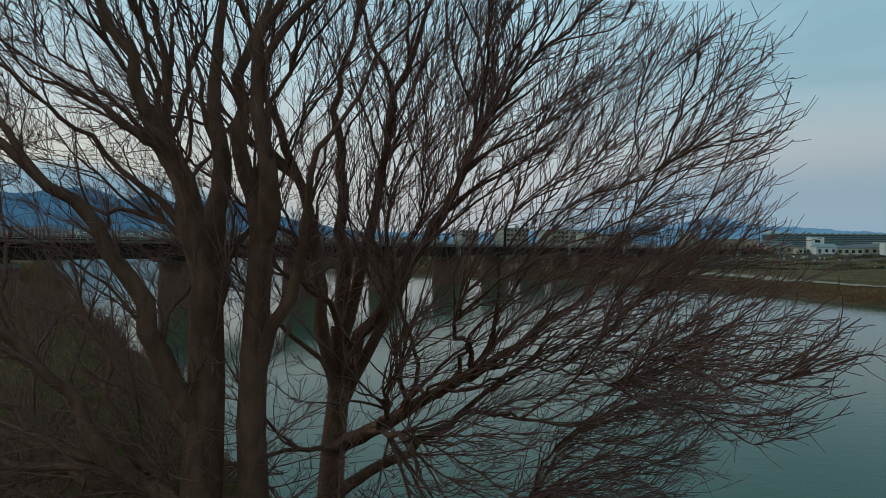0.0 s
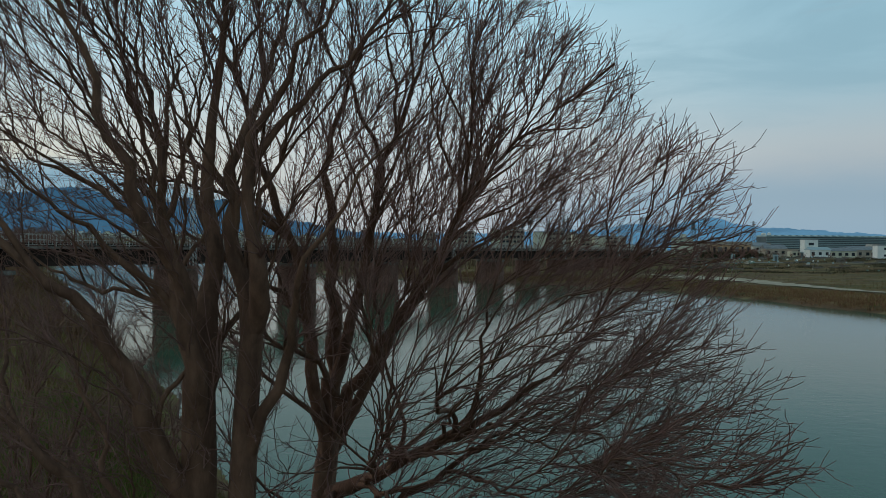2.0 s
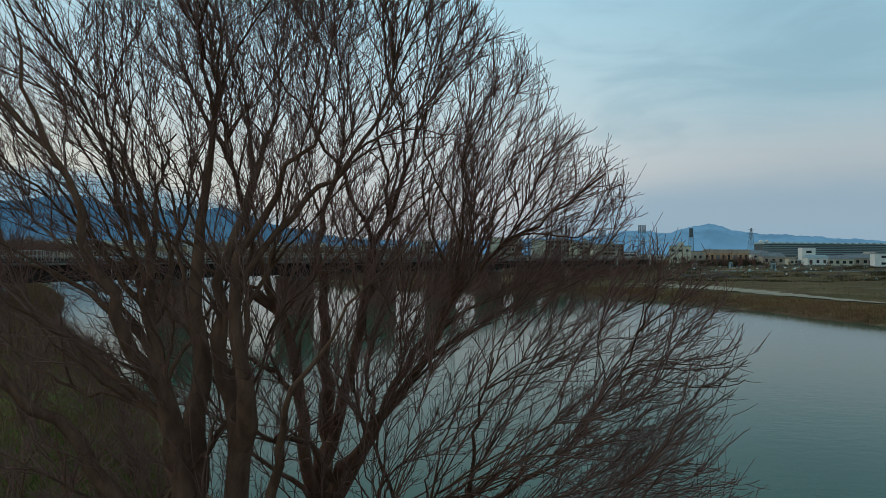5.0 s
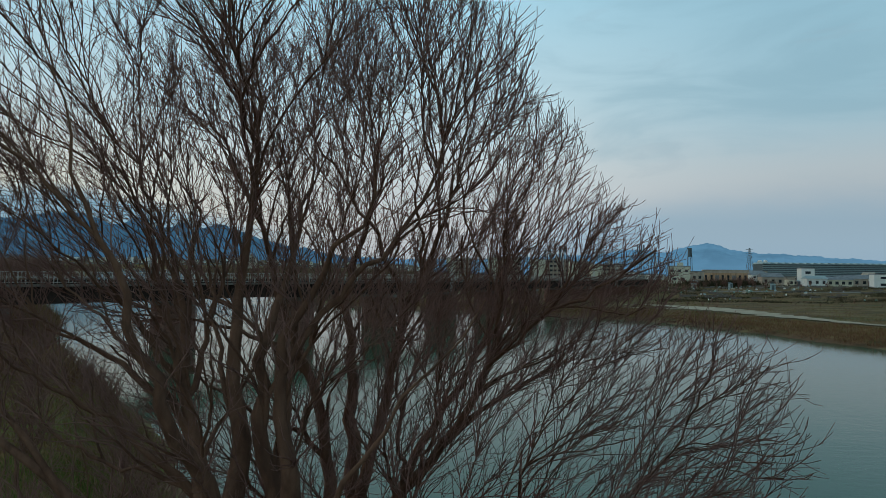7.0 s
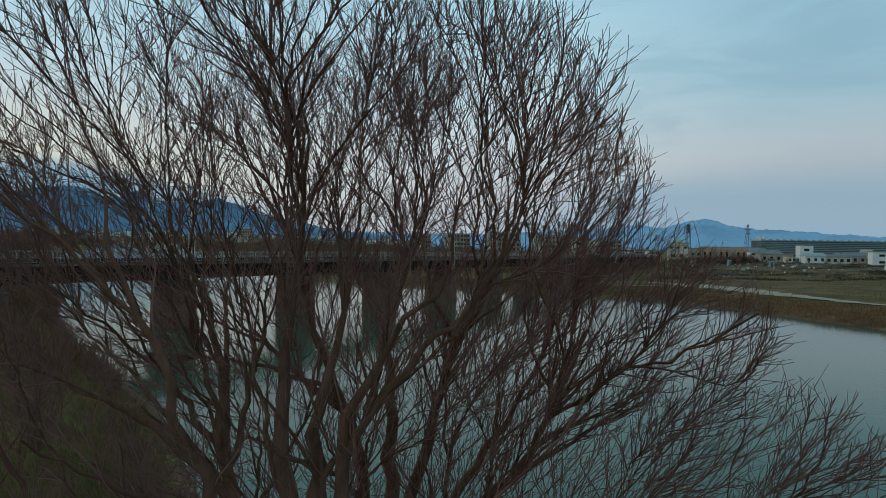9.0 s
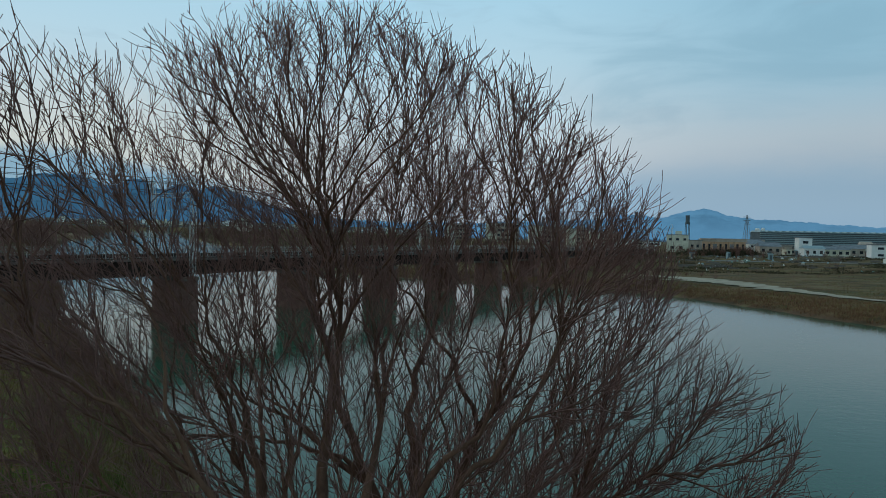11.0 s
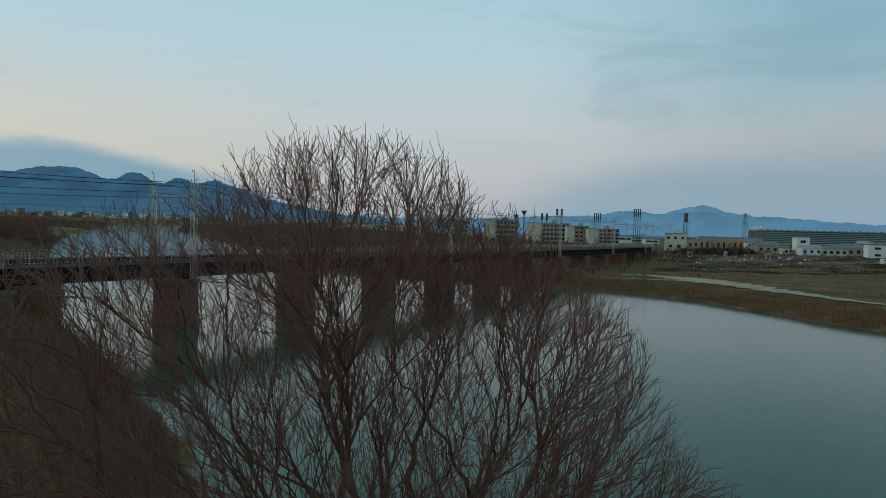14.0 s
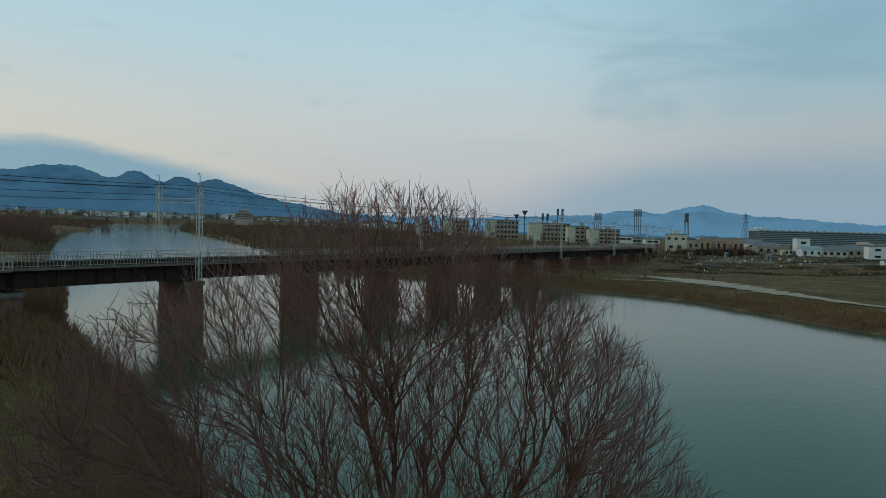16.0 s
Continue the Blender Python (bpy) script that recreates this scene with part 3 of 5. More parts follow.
def reach_for(rng, targets, ways, parents, nearest, thick, thin, n, most, wander):
    """Grow one branch to each target from the parent that lies behind it. Returns lines and the parent of each."""
    pts = np.concatenate([p[1:-1] for p, r, o in parents])
    rad = np.concatenate([r[1:-1] for p, r, o in parents])
    own = np.concatenate([np.full(len(p) - 2, o) for p, r, o in parents])
    dirs = np.concatenate([p[2:] - p[:-2] for p, r, o in parents])
    dirs /= np.linalg.norm(dirs, axis=1)[:, None] + 1e-9
    tree = KDTree(len(pts))
    for i, p in enumerate(pts):
        tree.insert(p, i)
    tree.balance()
    out = []
    s = np.linspace(0, 1, n + 1)[:, None]
    for t, g in zip(targets, ways):
        near = np.array([i for _, i, _ in tree.find_n(t - g * nearest * 1.25, 22)])
        gap = t - pts[near]
        dist = np.linalg.norm(gap, axis=1)
        ok = (dist > nearest * 0.55) & (dist < most)
        if not ok.any():
            continue
        unit = gap / (dist[:, None] + 1e-9)
        cost = (dist + 0.25 * nearest) * (1 + 2.2 * (1 - unit @ g) + 1.6 * np.abs(0.86 - (unit * dirs[near]).sum(1))) + (~ok) * 1e3
        k = cost.argmin()
        i, dist, unit = near[k], dist[k], unit[k]
        a = (0.55 * dirs[i] + 0.75 * unit) * dist
        b = (0.55 * g + 0.55 * unit + rng.normal(0, 0.12, 3)) * dist
        line = (2 * s ** 3 - 3 * s ** 2 + 1) * pts[i] + (s ** 3 - 2 * s ** 2 + s) * a + (3 * s ** 2 - 2 * s ** 3) * t + (s ** 3 - s ** 2) * b
        # crooked growth: small turns that add up and come back
        turn = np.cumsum(rng.normal(0, 1, (n + 1, 3)), 0)
        turn -= turn[0] + s * (turn[-1] - turn[0])
        line += turn * wander * dist + np.sin(s * math.pi) * rng.normal(0, 0.3 * wander * dist, (n + 1, 3))
        r0 = min(rad[i] * 0.75, thick * (0.45 + 0.55 * min(dist / nearest, 2.2)) * rng.uniform(0.75, 1.25))
        out.append((line, np.maximum(r0 + (thin - r0) * s[:, 0] ** 0.8, thin * 0.9), own[i]))
    return out


def willows():
    """Two many-stemmed trees whose crowns mingle into one dome."""
    rng = np.random.RandomState(41)
    near = thing("tree", Matrix.Identity(4), "bare brown many-stemmed willow on the grassy river bank", "tree", "bare trees on the bank")
    far = thing("tree", Matrix.Identity(4), "bare spreading willow leaning out over the water", "tree", "bare trees on the bank")
    placed("trunk", fast_mesh("trunk", *tubes([base_trunk(rng, (-1.25, 7.45, 1.6), (-1.08, 7.32, 6.3), 0.22, 0.11)], 12), M_BARK), far)
    for foot, top, r0, r1 in NEAR_TRUNKS:
        placed("trunk", fast_mesh("trunk", *tubes([base_trunk(rng, foot, top, r0, r1)], 12), M_BARK), near)
    rows = [(near, row) for row in NEAR_STEMS] + [(far, row) for row in FAR_STEMS]
    stems, holders = [], []
    for k, (tree, row) in enumerate(rows):
        foot, tip = np.array(row[:3]), np.array(row[6:9])
        tip = foot + (tip - foot) * 0.86
        n = int(np.linalg.norm(tip - foot) / 0.2)
        line, rad = curved_stem(rng, row[0:3], row[3:6], tip, row[9], 0.005, n)
        # each old fork has turned the limb a little
        turn = np.cumsum(rng.normal(0, 0.026, (n + 1, 3)) * (1, 1, 0.3), 0)
        s = np.linspace(0, 1, n + 1)[:, None]
        line += turn - turn[0] - s * (turn[-1] - turn[0])
        stems.append((line, rad, k))
        holders.append(placed("stem", fast_mesh("stem", *tubes([(line, rad)], 9), M_BARK), tree))
    middle = np.array((-1.2, 5.8, 5.0))

    def kept(p, inner):
        """The lower wood round the trunks stays open."""
        bare = np.exp(-((p[:, 0] + 0.6) ** 2 + (p[:, 1] - 5.6) ** 2) / 1.6) * np.clip((8.8 - p[:, 2]) / 2.5, 0, 1)
        return p[(rng.rand(len(p)) > inner * bare) & (p[:, 1] > 2.0)]

    t0 = kept(crown_points(rng, 90, 0.7, 0.82), 0.8)
    order0 = reach_for(rng, t0, outward(rng, t0, middle, 0.10), stems, 1.9, 0.032, 0.0080, 14, 3.4, 0.013)
    t1 = kept(crown_points(rng, 620, 0.5, 0.88), 0.8)
    order1 = reach_for(rng, t1, outward(rng, t1, middle, 0.12), stems + order0, 1.05, 0.016, 0.0045, 10, 2.8, 0.010)
    t2 = kept(crown_points(rng, 4200, 0.17, 0.95), 0.85)
    order2 = reach_for(rng, t2, outward(rng, t2, middle, 0.19), stems + order0 + order1, 0.58, 0.0085, 0.0034, 7, 1.25, 0.011)
    t3 = kept(crown_points(rng, 20500, 0.06), 0.9)
    order3 = reach_for(rng, t3, outward(rng, t3, middle, 0.28), order1 + order2, 0.34, 0.0050, 0.0023, 5, 0.72, 0.015)
    # short alternate shoots on the young wood
    order4 = []
    for p, r, k in order2 + order3[::2]:
        side = rng.rand() * 6.3
        for _ in range(2):
            side += 2.5
            q, d, _ = offspring(rng, p, r, rng.uniform(0.35, 0.97), rng.uniform(0.5, 0.95), side)
            order4.append((*shoot(rng, q, d, rng.uniform(0.06, 0.22), 0.0028, 0.0017, 0.4, 0.12, 2), k))
    for lines, word, sides, mat in ((order0, "limbwork", 7, M_BARK), (order1, "branching", 5, M_BARK), (order2, "twiggery", 4, M_TWIG), (order3 + order4, "fine_twiggery", 3, M_TWIG)):
        for k, holder in enumerate(holders):
            mine = [(p, r) for p, r, o in lines if o == k]
            if mine:
                placed(word, fast_mesh(word, *tubes(mine, sides), mat), holder)["kind"] = "stuff"


willows()


# ---- the railway bridge ----
BRIDGE = Matrix.Translation((-28.16, 73.03, 0)) @ Matrix.Rotation(radians(57.0), 4, "Z")   # x along the track, y across it
SPAN, NEAR_Y, FAR_Y, DECK, SOFFIT = 19.75, 0.36, 7.3, 7.62, 5.68


def build_pier(k):
    x = 0.45 + SPAN * k
    pier = thing("bridge_pier", BRIDGE @ Matrix.Translation((x, 3.85, 0)), "weathered red-brown brick pier standing in the river", "bridge pier", "bridge piers", "structure")
    bm = bmesh.new()
    ring = []
    for a in np.linspace(-90, 90, 9):
        ring.append((1.2 * math.sin(radians(a)), 2.35 + 0.9 * math.cos(radians(a))))
    ring += [(-p, -q) for p, q in ring]
    low = [bm.verts.new((p * 1.12, q * 1.06, -3)) for p, q in ring]
    top = [bm.verts.new((p, q, SOFFIT - 0.75)) for p, q in ring]
    for i in range(len(ring)):
        bm.faces.new((low[i - 1], low[i], top[i], top[i - 1]))
    bm.faces.new(top)
    bmesh.ops.recalc_face_normals(bm, faces=bm.faces)
    part("shaft", bm, M_BRICK, pier)
    bm = bmesh.new()
    low = [bm.verts.new((p * 1.12, q * 1.05, SOFFIT - 0.75)) for p, q in ring]
    top = [bm.verts.new((p * 1.12, q * 1.05, SOFFIT - 0.32)) for p, q in ring]
    for i in range(len(ring)):
        bm.faces.new((low[i - 1], low[i], top[i], top[i - 1]))
    bm.faces.new(top)
    bm.faces.new(low[::-1])
    bmesh.ops.recalc_face_normals(bm, faces=bm.faces)
    part("cap", bm, M_STONE, pier, "stone cap course")
    for y in (-2.4, -0.9, 0.9, 2.4):
        part("bearing", boxed(-0.45, 0.45, y - 0.25, y + 0.25, SOFFIT - 0.33, SOFFIT, bevel=0.03), M_GIRDER, pier)


def build_span(k):
    x0, x1 = 0.45 + SPAN * k + 0.06, 0.45 + SPAN * (k + 1) - 0.06
    span = thing("bridge_span", BRIDGE @ Matrix.Translation((x0, 0, 0)), "dark riveted steel plate-girder span with timber track deck", "bridge span", "bridge spans", "structure")
    long = x1 - x0
    for y in (1.15, 2.9, 4.8, 6.5):
        bm = boxed(0, long, y - 0.012, y + 0.012, SOFFIT, DECK - 0.3)
        box(bm, 0, long, y - 0.2, y + 0.2, SOFFIT, SOFFIT + 0.05)
        box(bm, 0, long, y - 0.2, y + 0.2, DECK - 0.3, DECK - 0.25)
        g = part("girder", bm, M_GIRDER, span)
        if y == 1.15:
            for i in range(11):
                x = 0.15 + i * (long - 0.3) / 10
                part("stiffener", boxed(x - 0.03, x + 0.03, y - 0.16, y - 0.013, SOFFIT + 0.05, DECK - 0.3), M_GIRDER, g)
    part("walkway", boxed(0, long, NEAR_Y + 0.02, 1.9, DECK - 0.25, DECK - 0.10), M_TRACK, span)
    part("walkway", boxed(0, long, 5.9, FAR_Y - 0.02, DECK - 0.25, DECK - 0.10), M_TRACK, span)
    part("fascia", boxed(0, long, NEAR_Y - 0.06, NEAR_Y + 0.02, DECK - 0.27, DECK - 0.02, bevel=0.012), M_FASCIA, span, "pale weathered edge beam")
    part("fascia", boxed(0, long, FAR_Y - 0.02, FAR_Y + 0.06, DECK - 0.27, DECK - 0.02, bevel=0.012), M_FASCIA, span)
    for i in range(8):
        x = 0.6 + i * (long - 1.2) / 7
        part("bracket", boxed(x - 0.05, x + 0.05, NEAR_Y, 1.1, DECK - 0.45, DECK - 0.25), M_GIRDER, span)
    bm = bmesh.new()
    for i in range(int(long / 0.62)):
        x = 0.2 + i * 0.62
        box(bm, x, x + 0.22, 2.0, 5.8, DECK - 0.249, DECK - 0.05)
    part("sleepers", bm, M_TRACK, span)
    part("cable_trough", boxed(0, long, 6.15, 6.6, DECK - 0.1, DECK + 0.32), M_GIRDER, span, "dark steel cable trough beside the track")
    for y in (2.2, 3.27, 4.5, 5.57):
        part("rail", boxed(0, long, y - 0.035, y + 0.035, DECK - 0.05, DECK + 0.1), M_GIRDER, span)


FIRST, LAST = -4, 11
for k in range(FIRST, LAST):
    build_span(k)
for k in range(FIRST + 1, LAST + 1):
    build_pier(k)


def build_railing(y, label):
    x0, x1 = 0.45 + SPAN * FIRST, 0.45 + SPAN * LAST
    rail = thing("railing", BRIDGE @ Matrix.Translation((0, y, DECK - 0.02)), label, "railing", "bridge railings")
    for z in (0.16, 0.62, 1.16):
        part("handrail" if z > 1 else "rail_bar", boxed(x0, x1, -0.025, 0.025, z - 0.022, z + 0.022), M_RAIL, rail)
    post = mesh_of("post", *simple_box(-0.04, 0.04, -0.04, 0.04, 0, 1.2), M_RAIL)
    thin = mesh_of("baluster", *simple_box(-0.018, 0.018, -0.014, 0.014, 0.16, 1.16), M_RAIL)
    n = int((x1 - x0) / 2.45)
    rest = bmesh.new()
    for i in range(n + 1):
        placed("post", post, rail, Matrix.Translation((x0 + i * 2.45, 0, 0)))
        for j in range(1, 7):
            x = x0 + i * 2.45 + j * 0.35
            if x > x1:
                continue
            if -42 < x < 60:
                placed("baluster", thin, rail, Matrix.Translation((x, 0, 0)))
            else:
                box(rest, x - 0.018, x + 0.018, -0.014, 0.014, 0.16, 1.16)
    ob = part("balusters", rest, M_RAIL, rail)
    ob["kind"] = "stuff"


def simple_box(x0, x1, y0, y1, z0, z1):
    v = [(x, y, z) for x in (x0, x1) for y in (y0, y1) for z in (z0, z1)]
    return v, [(0, 1, 3, 2), (4, 6, 7, 5), (0, 4, 5, 1), (2, 3, 7, 6), (0, 2, 6, 4), (1, 5, 7, 3)]


build_railing(NEAR_Y - 0.02, "rusty grey steel railing along the bridge walkway")
build_railing(FAR_Y + 0.02, "rusty grey steel railing along the bridge walkway")


def lattice(bm, x, y, z0, z1, half, step, r=0.028):
    """A square lattice mast of four angles with crossed bracing."""
    for sx in (-1, 1):
        for sy in (-1, 1):
            box(bm, x + sx * half - r, x + sx * half + r, y + sy * half - r, y + sy * half + r, z0, z1)
    n = int((z1 - z0) / step)
    for i in range(n):
        a, b = z0 + i * (z1 - z0) / n, z0 + (i + 1) * (z1 - z0) / n
        s = 1 if i % 2 else -1
        for sy in (-1, 1):
            bar(bm, (x - s * half, y + sy * half, a), (x + s * half, y + sy * half, b), r * 0.55, 4)
        for sx in (-1, 1):
            bar(bm, (x + sx * half, y - s * half, a), (x + sx * half, y + s * half, b), r * 0.55, 4)


def build_portal(x):
    p = thing("catenary_portal", BRIDGE @ Matrix.Translation((x, 0, 0)), "pale galvanised lattice portal carrying the overhead wires", "catenary mast", "catenary portals")
    for y, low, high in ((0.0, SOFFIT - 0.2, 16.6), (7.7, SOFFIT - 0.2, 16.6)):
        bm = bmesh.new()
        lattice(bm, 0, y, low, high, 0.24, 0.62, 0.03)
        m = part("mast", bm, M_MAST, p)
        bm = bar(bmesh.new(), (0, y, high - 0.4), (0, y, 17.8), 0.05, 6)
        for (a0, b0), (a1, b1) in zip(((0, 17.75), (0.12, 18.0), (0.3, 18.05)), ((0.12, 18.0), (0.3, 18.05), (0.42, 17.85))):
            bar(bm, (0, y + a0, b0), (0, y + a1, b1), 0.045, 6)
        part("top_hook", bm, M_MAST, m)
        for z in (16.2, 16.75):
            part("crossarm", bar(bmesh.new(), (-0.1, y - 0.5, z), (-0.1, y + 0.5, z), 0.035, 5), M_MAST, m)
            for s in (-0.45, 0.45):
                part("insulator", bar(bmesh.new(), (-0.1, y + s, z), (-0.1, y + s, z + 0.22), 0.05, 6), M_STONE, m)
        bm = bmesh.new()
        box(bm, -0.5, 0.5, y - 0.32, y + 0.4, SOFFIT - 0.55, SOFFIT - 0.18, bevel=0.04)
        part("foot_bracket", bm, M_BRICK, m)
    bm = bmesh.new()
    for z in (14.6, 15.1):
        for s in (-0.16, 0.16):
            box(bm, s - 0.025, s + 0.025, 0.1, 7.6, z - 0.025, z + 0.025)
    for i in range(15):
        y0, y1 = 0.2 + i * 0.486, 0.2 + (i + 1) * 0.486
        for s in (-0.16, 0.16):
            bar(bm, (s, y0, 14.6 if i % 2 else 15.1), (s, y1, 15.1 if i % 2 else 14.6), 0.016, 4)
    part("portal_beam", bm, M_MAST, p)
    for y in (2.75, 5.0):
        bm = bmesh.new()
        bar(bm, (0, y, 14.6), (0, y, 12.9), 0.035, 5)
        bar(bm, (0, y, 13.1), (0, y - 0.9, 13.0), 0.025, 5)
        part("hanger", bm, M_MAST, p)


PORTALS = [-54, 0.0, 57.6, 114, 162, 204, 246]
for x in PORTALS:
    build_portal(x)


def build_wire(y, z, sag, label, thick=0.03):
    pts = []
    for a, b in zip(PORTALS[:-1], PORTALS[1:]):
        for s in np.linspace(0, 1, 9)[:-1]:
            pts.append((a + (b - a) * s, y, z - sag * 4 * s * (1 - s)))
    line = (np.array(pts), np.full(len(pts), thick))
    tagged(placed("overhead_wire", fast_mesh("overhead_wire", *tubes([line], 5), M_WIRE), None, BRIDGE), label, "wire", "overhead wires")


for y, z in ((-0.45, 16.5), (0.45, 16.15), (7.25, 16.5), (8.15, 15.6)):
    build_wire(y, z, 0.6, "dark feeder wire strung between the portals")
for y in (1.85, 4.1):
    build_wire(y, 13.3, 0.0, "thin dark contact wire over the track", 0.008)
    build_wire(y, 14.9, 0.75, "dark catenary wire over the track", 0.014)


# ---- buildings on the far bank ----
def blocky(name, spot, turn, w, d, h, floors, cols, wall, roof, label, category, group="", pitched=0.0, win=(0.5, 0.45)):
    """A building with its storeys, windows and roof; front faces the river."""
    x, y, z = spot
    b = thing(name, pose(x, y, z, 0, 0, turn), label, category, group)
    part("wall", boxed(-w / 2, w / 2, 0, d, -0.6, h), wall, b)
    bm = bmesh.new()
    if pitched:
        v = [bm.verts.new(p) for p in ((-w / 2 - 0.4, -0.4, h), (w / 2 + 0.4, -0.4, h), (w / 2 + 0.4, d + 0.4, h), (-w / 2 - 0.4, d + 0.4, h), (-w / 2, d / 2, h + pitched), (w / 2, d / 2, h + pitched))]
        for f in ((0, 1, 5, 4), (2, 3, 4, 5), (1, 2, 5), (3, 0, 4), (3, 2, 1, 0)):
            bm.faces.new([v[i] for i in f])
    else:
        box(bm, -w / 2 - 0.2, w / 2 + 0.2, -0.2, d + 0.2, h, h + 0.35)
    part("roof", bm, roof, b)
    if floors:
        pw, ph = w / cols, h / floors
        me = mesh_of("window", *simple_box(-pw * win[0] / 2, pw * win[0] / 2, -0.06, 0.02, -ph * win[1] / 2, ph * win[1] / 2), M_GLASS)
        for i, j in itertools.product(range(cols), range(floors)):
            placed("window", me, b, Matrix.Translation((-w / 2 + (i + 0.5) * pw, 0, (j + 0.52) * ph)))
    return b


M_GLASS = surface("window_glass", (0.015, 0.02, 0.025), (0.03, 0.035, 0.04), 2, 0.12, 0.0, spec=0.5)
M_CREAM = surface("cream_render", (0.58, 0.54, 0.40), (0.72, 0.68, 0.53), 0.6, 0.85, 0.1, blotch=0.2)
M_WHITE = surface("white_render", (0.74, 0.74, 0.68), (0.84, 0.84, 0.79), 0.6, 0.8, 0.1, blotch=0.12)
M_TAN = surface("tan_concrete", (0.38, 0.31, 0.24), (0.52, 0.43, 0.34), 0.7, 0.9, 0.1, blotch=0.25)
M_ORANGE = surface("rusty_cladding", (0.46, 0.27, 0.15), (0.60, 0.38, 0.23), 0.8, 0.8, 0.1, (1), (3, 3, 0.4), blotch=0.4)
M_GREYROOF = surface("grey_roof", (0.15, 0.16, 0.165), (0.27, 0.28, 0.285), 0.8, 0.7, 0.1)
M_SHED = surface("blue_grey_sheeting", (0.25, 0.33, 0.335), (0.37, 0.45, 0.445), 0.4, 0.6, 0.1, (1), (0.2, 1, 3))
M_SHED_DARK = surface("dark_sheeting", (0.075, 0.10, 0.11), (0.12, 0.15, 0.155), 0.4, 0.7, 0.1)



def refuge(k):
    """A small railed refuge bay beside the walkway over a pier."""
    r = thing("refuge_bay", BRIDGE @ Matrix.Translation((0.45 + SPAN * k, 0, DECK)), "pale railed refuge bay beside the bridge walkway", "refuge bay", "refuge bays")
    part("floor", boxed(-2.9, -0.6, -0.75, NEAR_Y - 0.1, -0.25, -0.06, bevel=0.01), M_FASCIA, r)
    for x in (-2.9, -2.1, -1.35, -0.64):
        part("post", boxed(x - 0.04, x + 0.04, -0.74, -0.66, -0.06, 1.2), M_RAIL, r)
    for z in (0.25, 0.7, 1.18):
        part("rail_bar", boxed(-2.94, -0.6, -0.73, -0.67, z - 0.035, z + 0.035), M_RAIL, r)
        part("rail_bar", boxed(-0.67, -0.61, -0.66, NEAR_Y - 0.1, z - 0.035, z + 0.035), M_RAIL, r)


refuge(-1)
refuge(3)


def on_land(x, y, drop=0.0):
    return (x, y, float(land(x, y)) - drop)


def workshop():
    """A cream two-storey block with a lower annex and a stair head on its roof."""
    b = thing("workshop", pose(*on_land(108.2, 276), 0, 0, -20), "cream two-storey workshop with a lower annex and small windows", "building")
    part("wall", boxed(-5.6, 3.4, 0, 8, -0.6, 7.4), M_CREAM, b)
    part("annex", boxed(3.4, 9.0, 0.8, 7, -0.6, 5.2), M_TAN, b, "low tan annex")
    part("roof", boxed(-5.8, 3.6, -0.2, 8.2, 7.4, 7.7), M_GREYROOF, b)
    part("roof", boxed(3.4, 9.2, 0.6, 7.2, 5.2, 5.45), M_GREYROOF, b)
    part("stair_head", boxed(-2.0, 0.6, 3, 6, 7.7, 9.2), M_CREAM, b)
    for x, z, w, h in ((-4.1, 5.6, 1.3, 0.9), (-1.2, 5.6, 1.3, 0.9), (1.8, 5.6, 1.0, 0.9), (-3.2, 2.0, 1.6, 1.0), (0.2, 1.9, 1.6, 1.3), (5.0, 2.8, 1.0, 1.2), (7.2, 2.8, 1.0, 1.2)):
        y = 0.8 if x > 3.4 else 0.0
        win = part("window", boxed(x - w / 2, x + w / 2, y - 0.05, y + 0.02, z - h / 2, z + h / 2), M_GLASS, b)
        part("sill", boxed(x - w / 2 - 0.1, x + w / 2 + 0.1, y - 0.16, y - 0.002, z - h / 2 - 0.12, z - h / 2), M_STONE, win)


def factory():
    """A low rust-coloured shed: piers between tall openings under a pale parapet."""
    b = thing("factory", pose(*on_land(131.5, 285), 0, 0, -20), "low rust-orange clad factory with tall openings", "building")
    part("wall", boxed(-9.5, 9.5, 0, 9, -0.6, 6.0), M_ORANGE, b)
    part("roof", boxed(-9.7, 9.7, -0.3, 9.2, 6.0, 6.35), M_TAN, b)
    part("fascia", boxed(-9.6, 9.6, -0.12, -0.002, 4.9, 5.9), M_TAN, b, "pale tan parapet band")
    for i in range(8):
        x = -8.2 + i * 2.34
        if i in (2, 5):
            part("door", boxed(x - 0.8, x + 0.8, -0.06, 0.0, 0, 3.8), M_GREYROOF, b, "grey roller door")
        else:
            part("window", boxed(x - 0.45, x + 0.45, -0.06, 0.0, 1.0, 3.9), M_GLASS, b)
    for i in range(9):
        x = -9.35 + i * 2.34
        part("pier", boxed(x - 0.16, x + 0.16, -0.22, -0.003, -0.5, 4.9), M_ORANGE, b)


workshop()
factory()
blocky("factory", on_land(160, 330), -16, 26, 10, 6.4, 1, 6, M_TAN, M_GREYROOF, "long tan flat-roofed factory behind the orange one", "building", win=(0.4, 0.25))
blocky("house", on_land(168, 230), -20, 12.0, 6, 5.0, 2, 2, M_WHITE, M_GREYROOF, "white two-storey flat-roofed house above the river", "house", "riverside houses", win=(0.32, 0.34))
blocky("house", on_land(155.5, 262), -14, 5.0, 6, 7.2, 2, 1, M_WHITE, M_GREYROOF, "tall narrow white house with a flat roof", "house", "riverside houses", win=(0.4, 0.3))
blocky("house", on_land(152, 250), -14, 7.4, 6, 3.0, 1, 3, M_WHITE, M_SHED, "small pale house with a blue-green roof", "house", "riverside houses", 1.2, (0.4, 0.4))
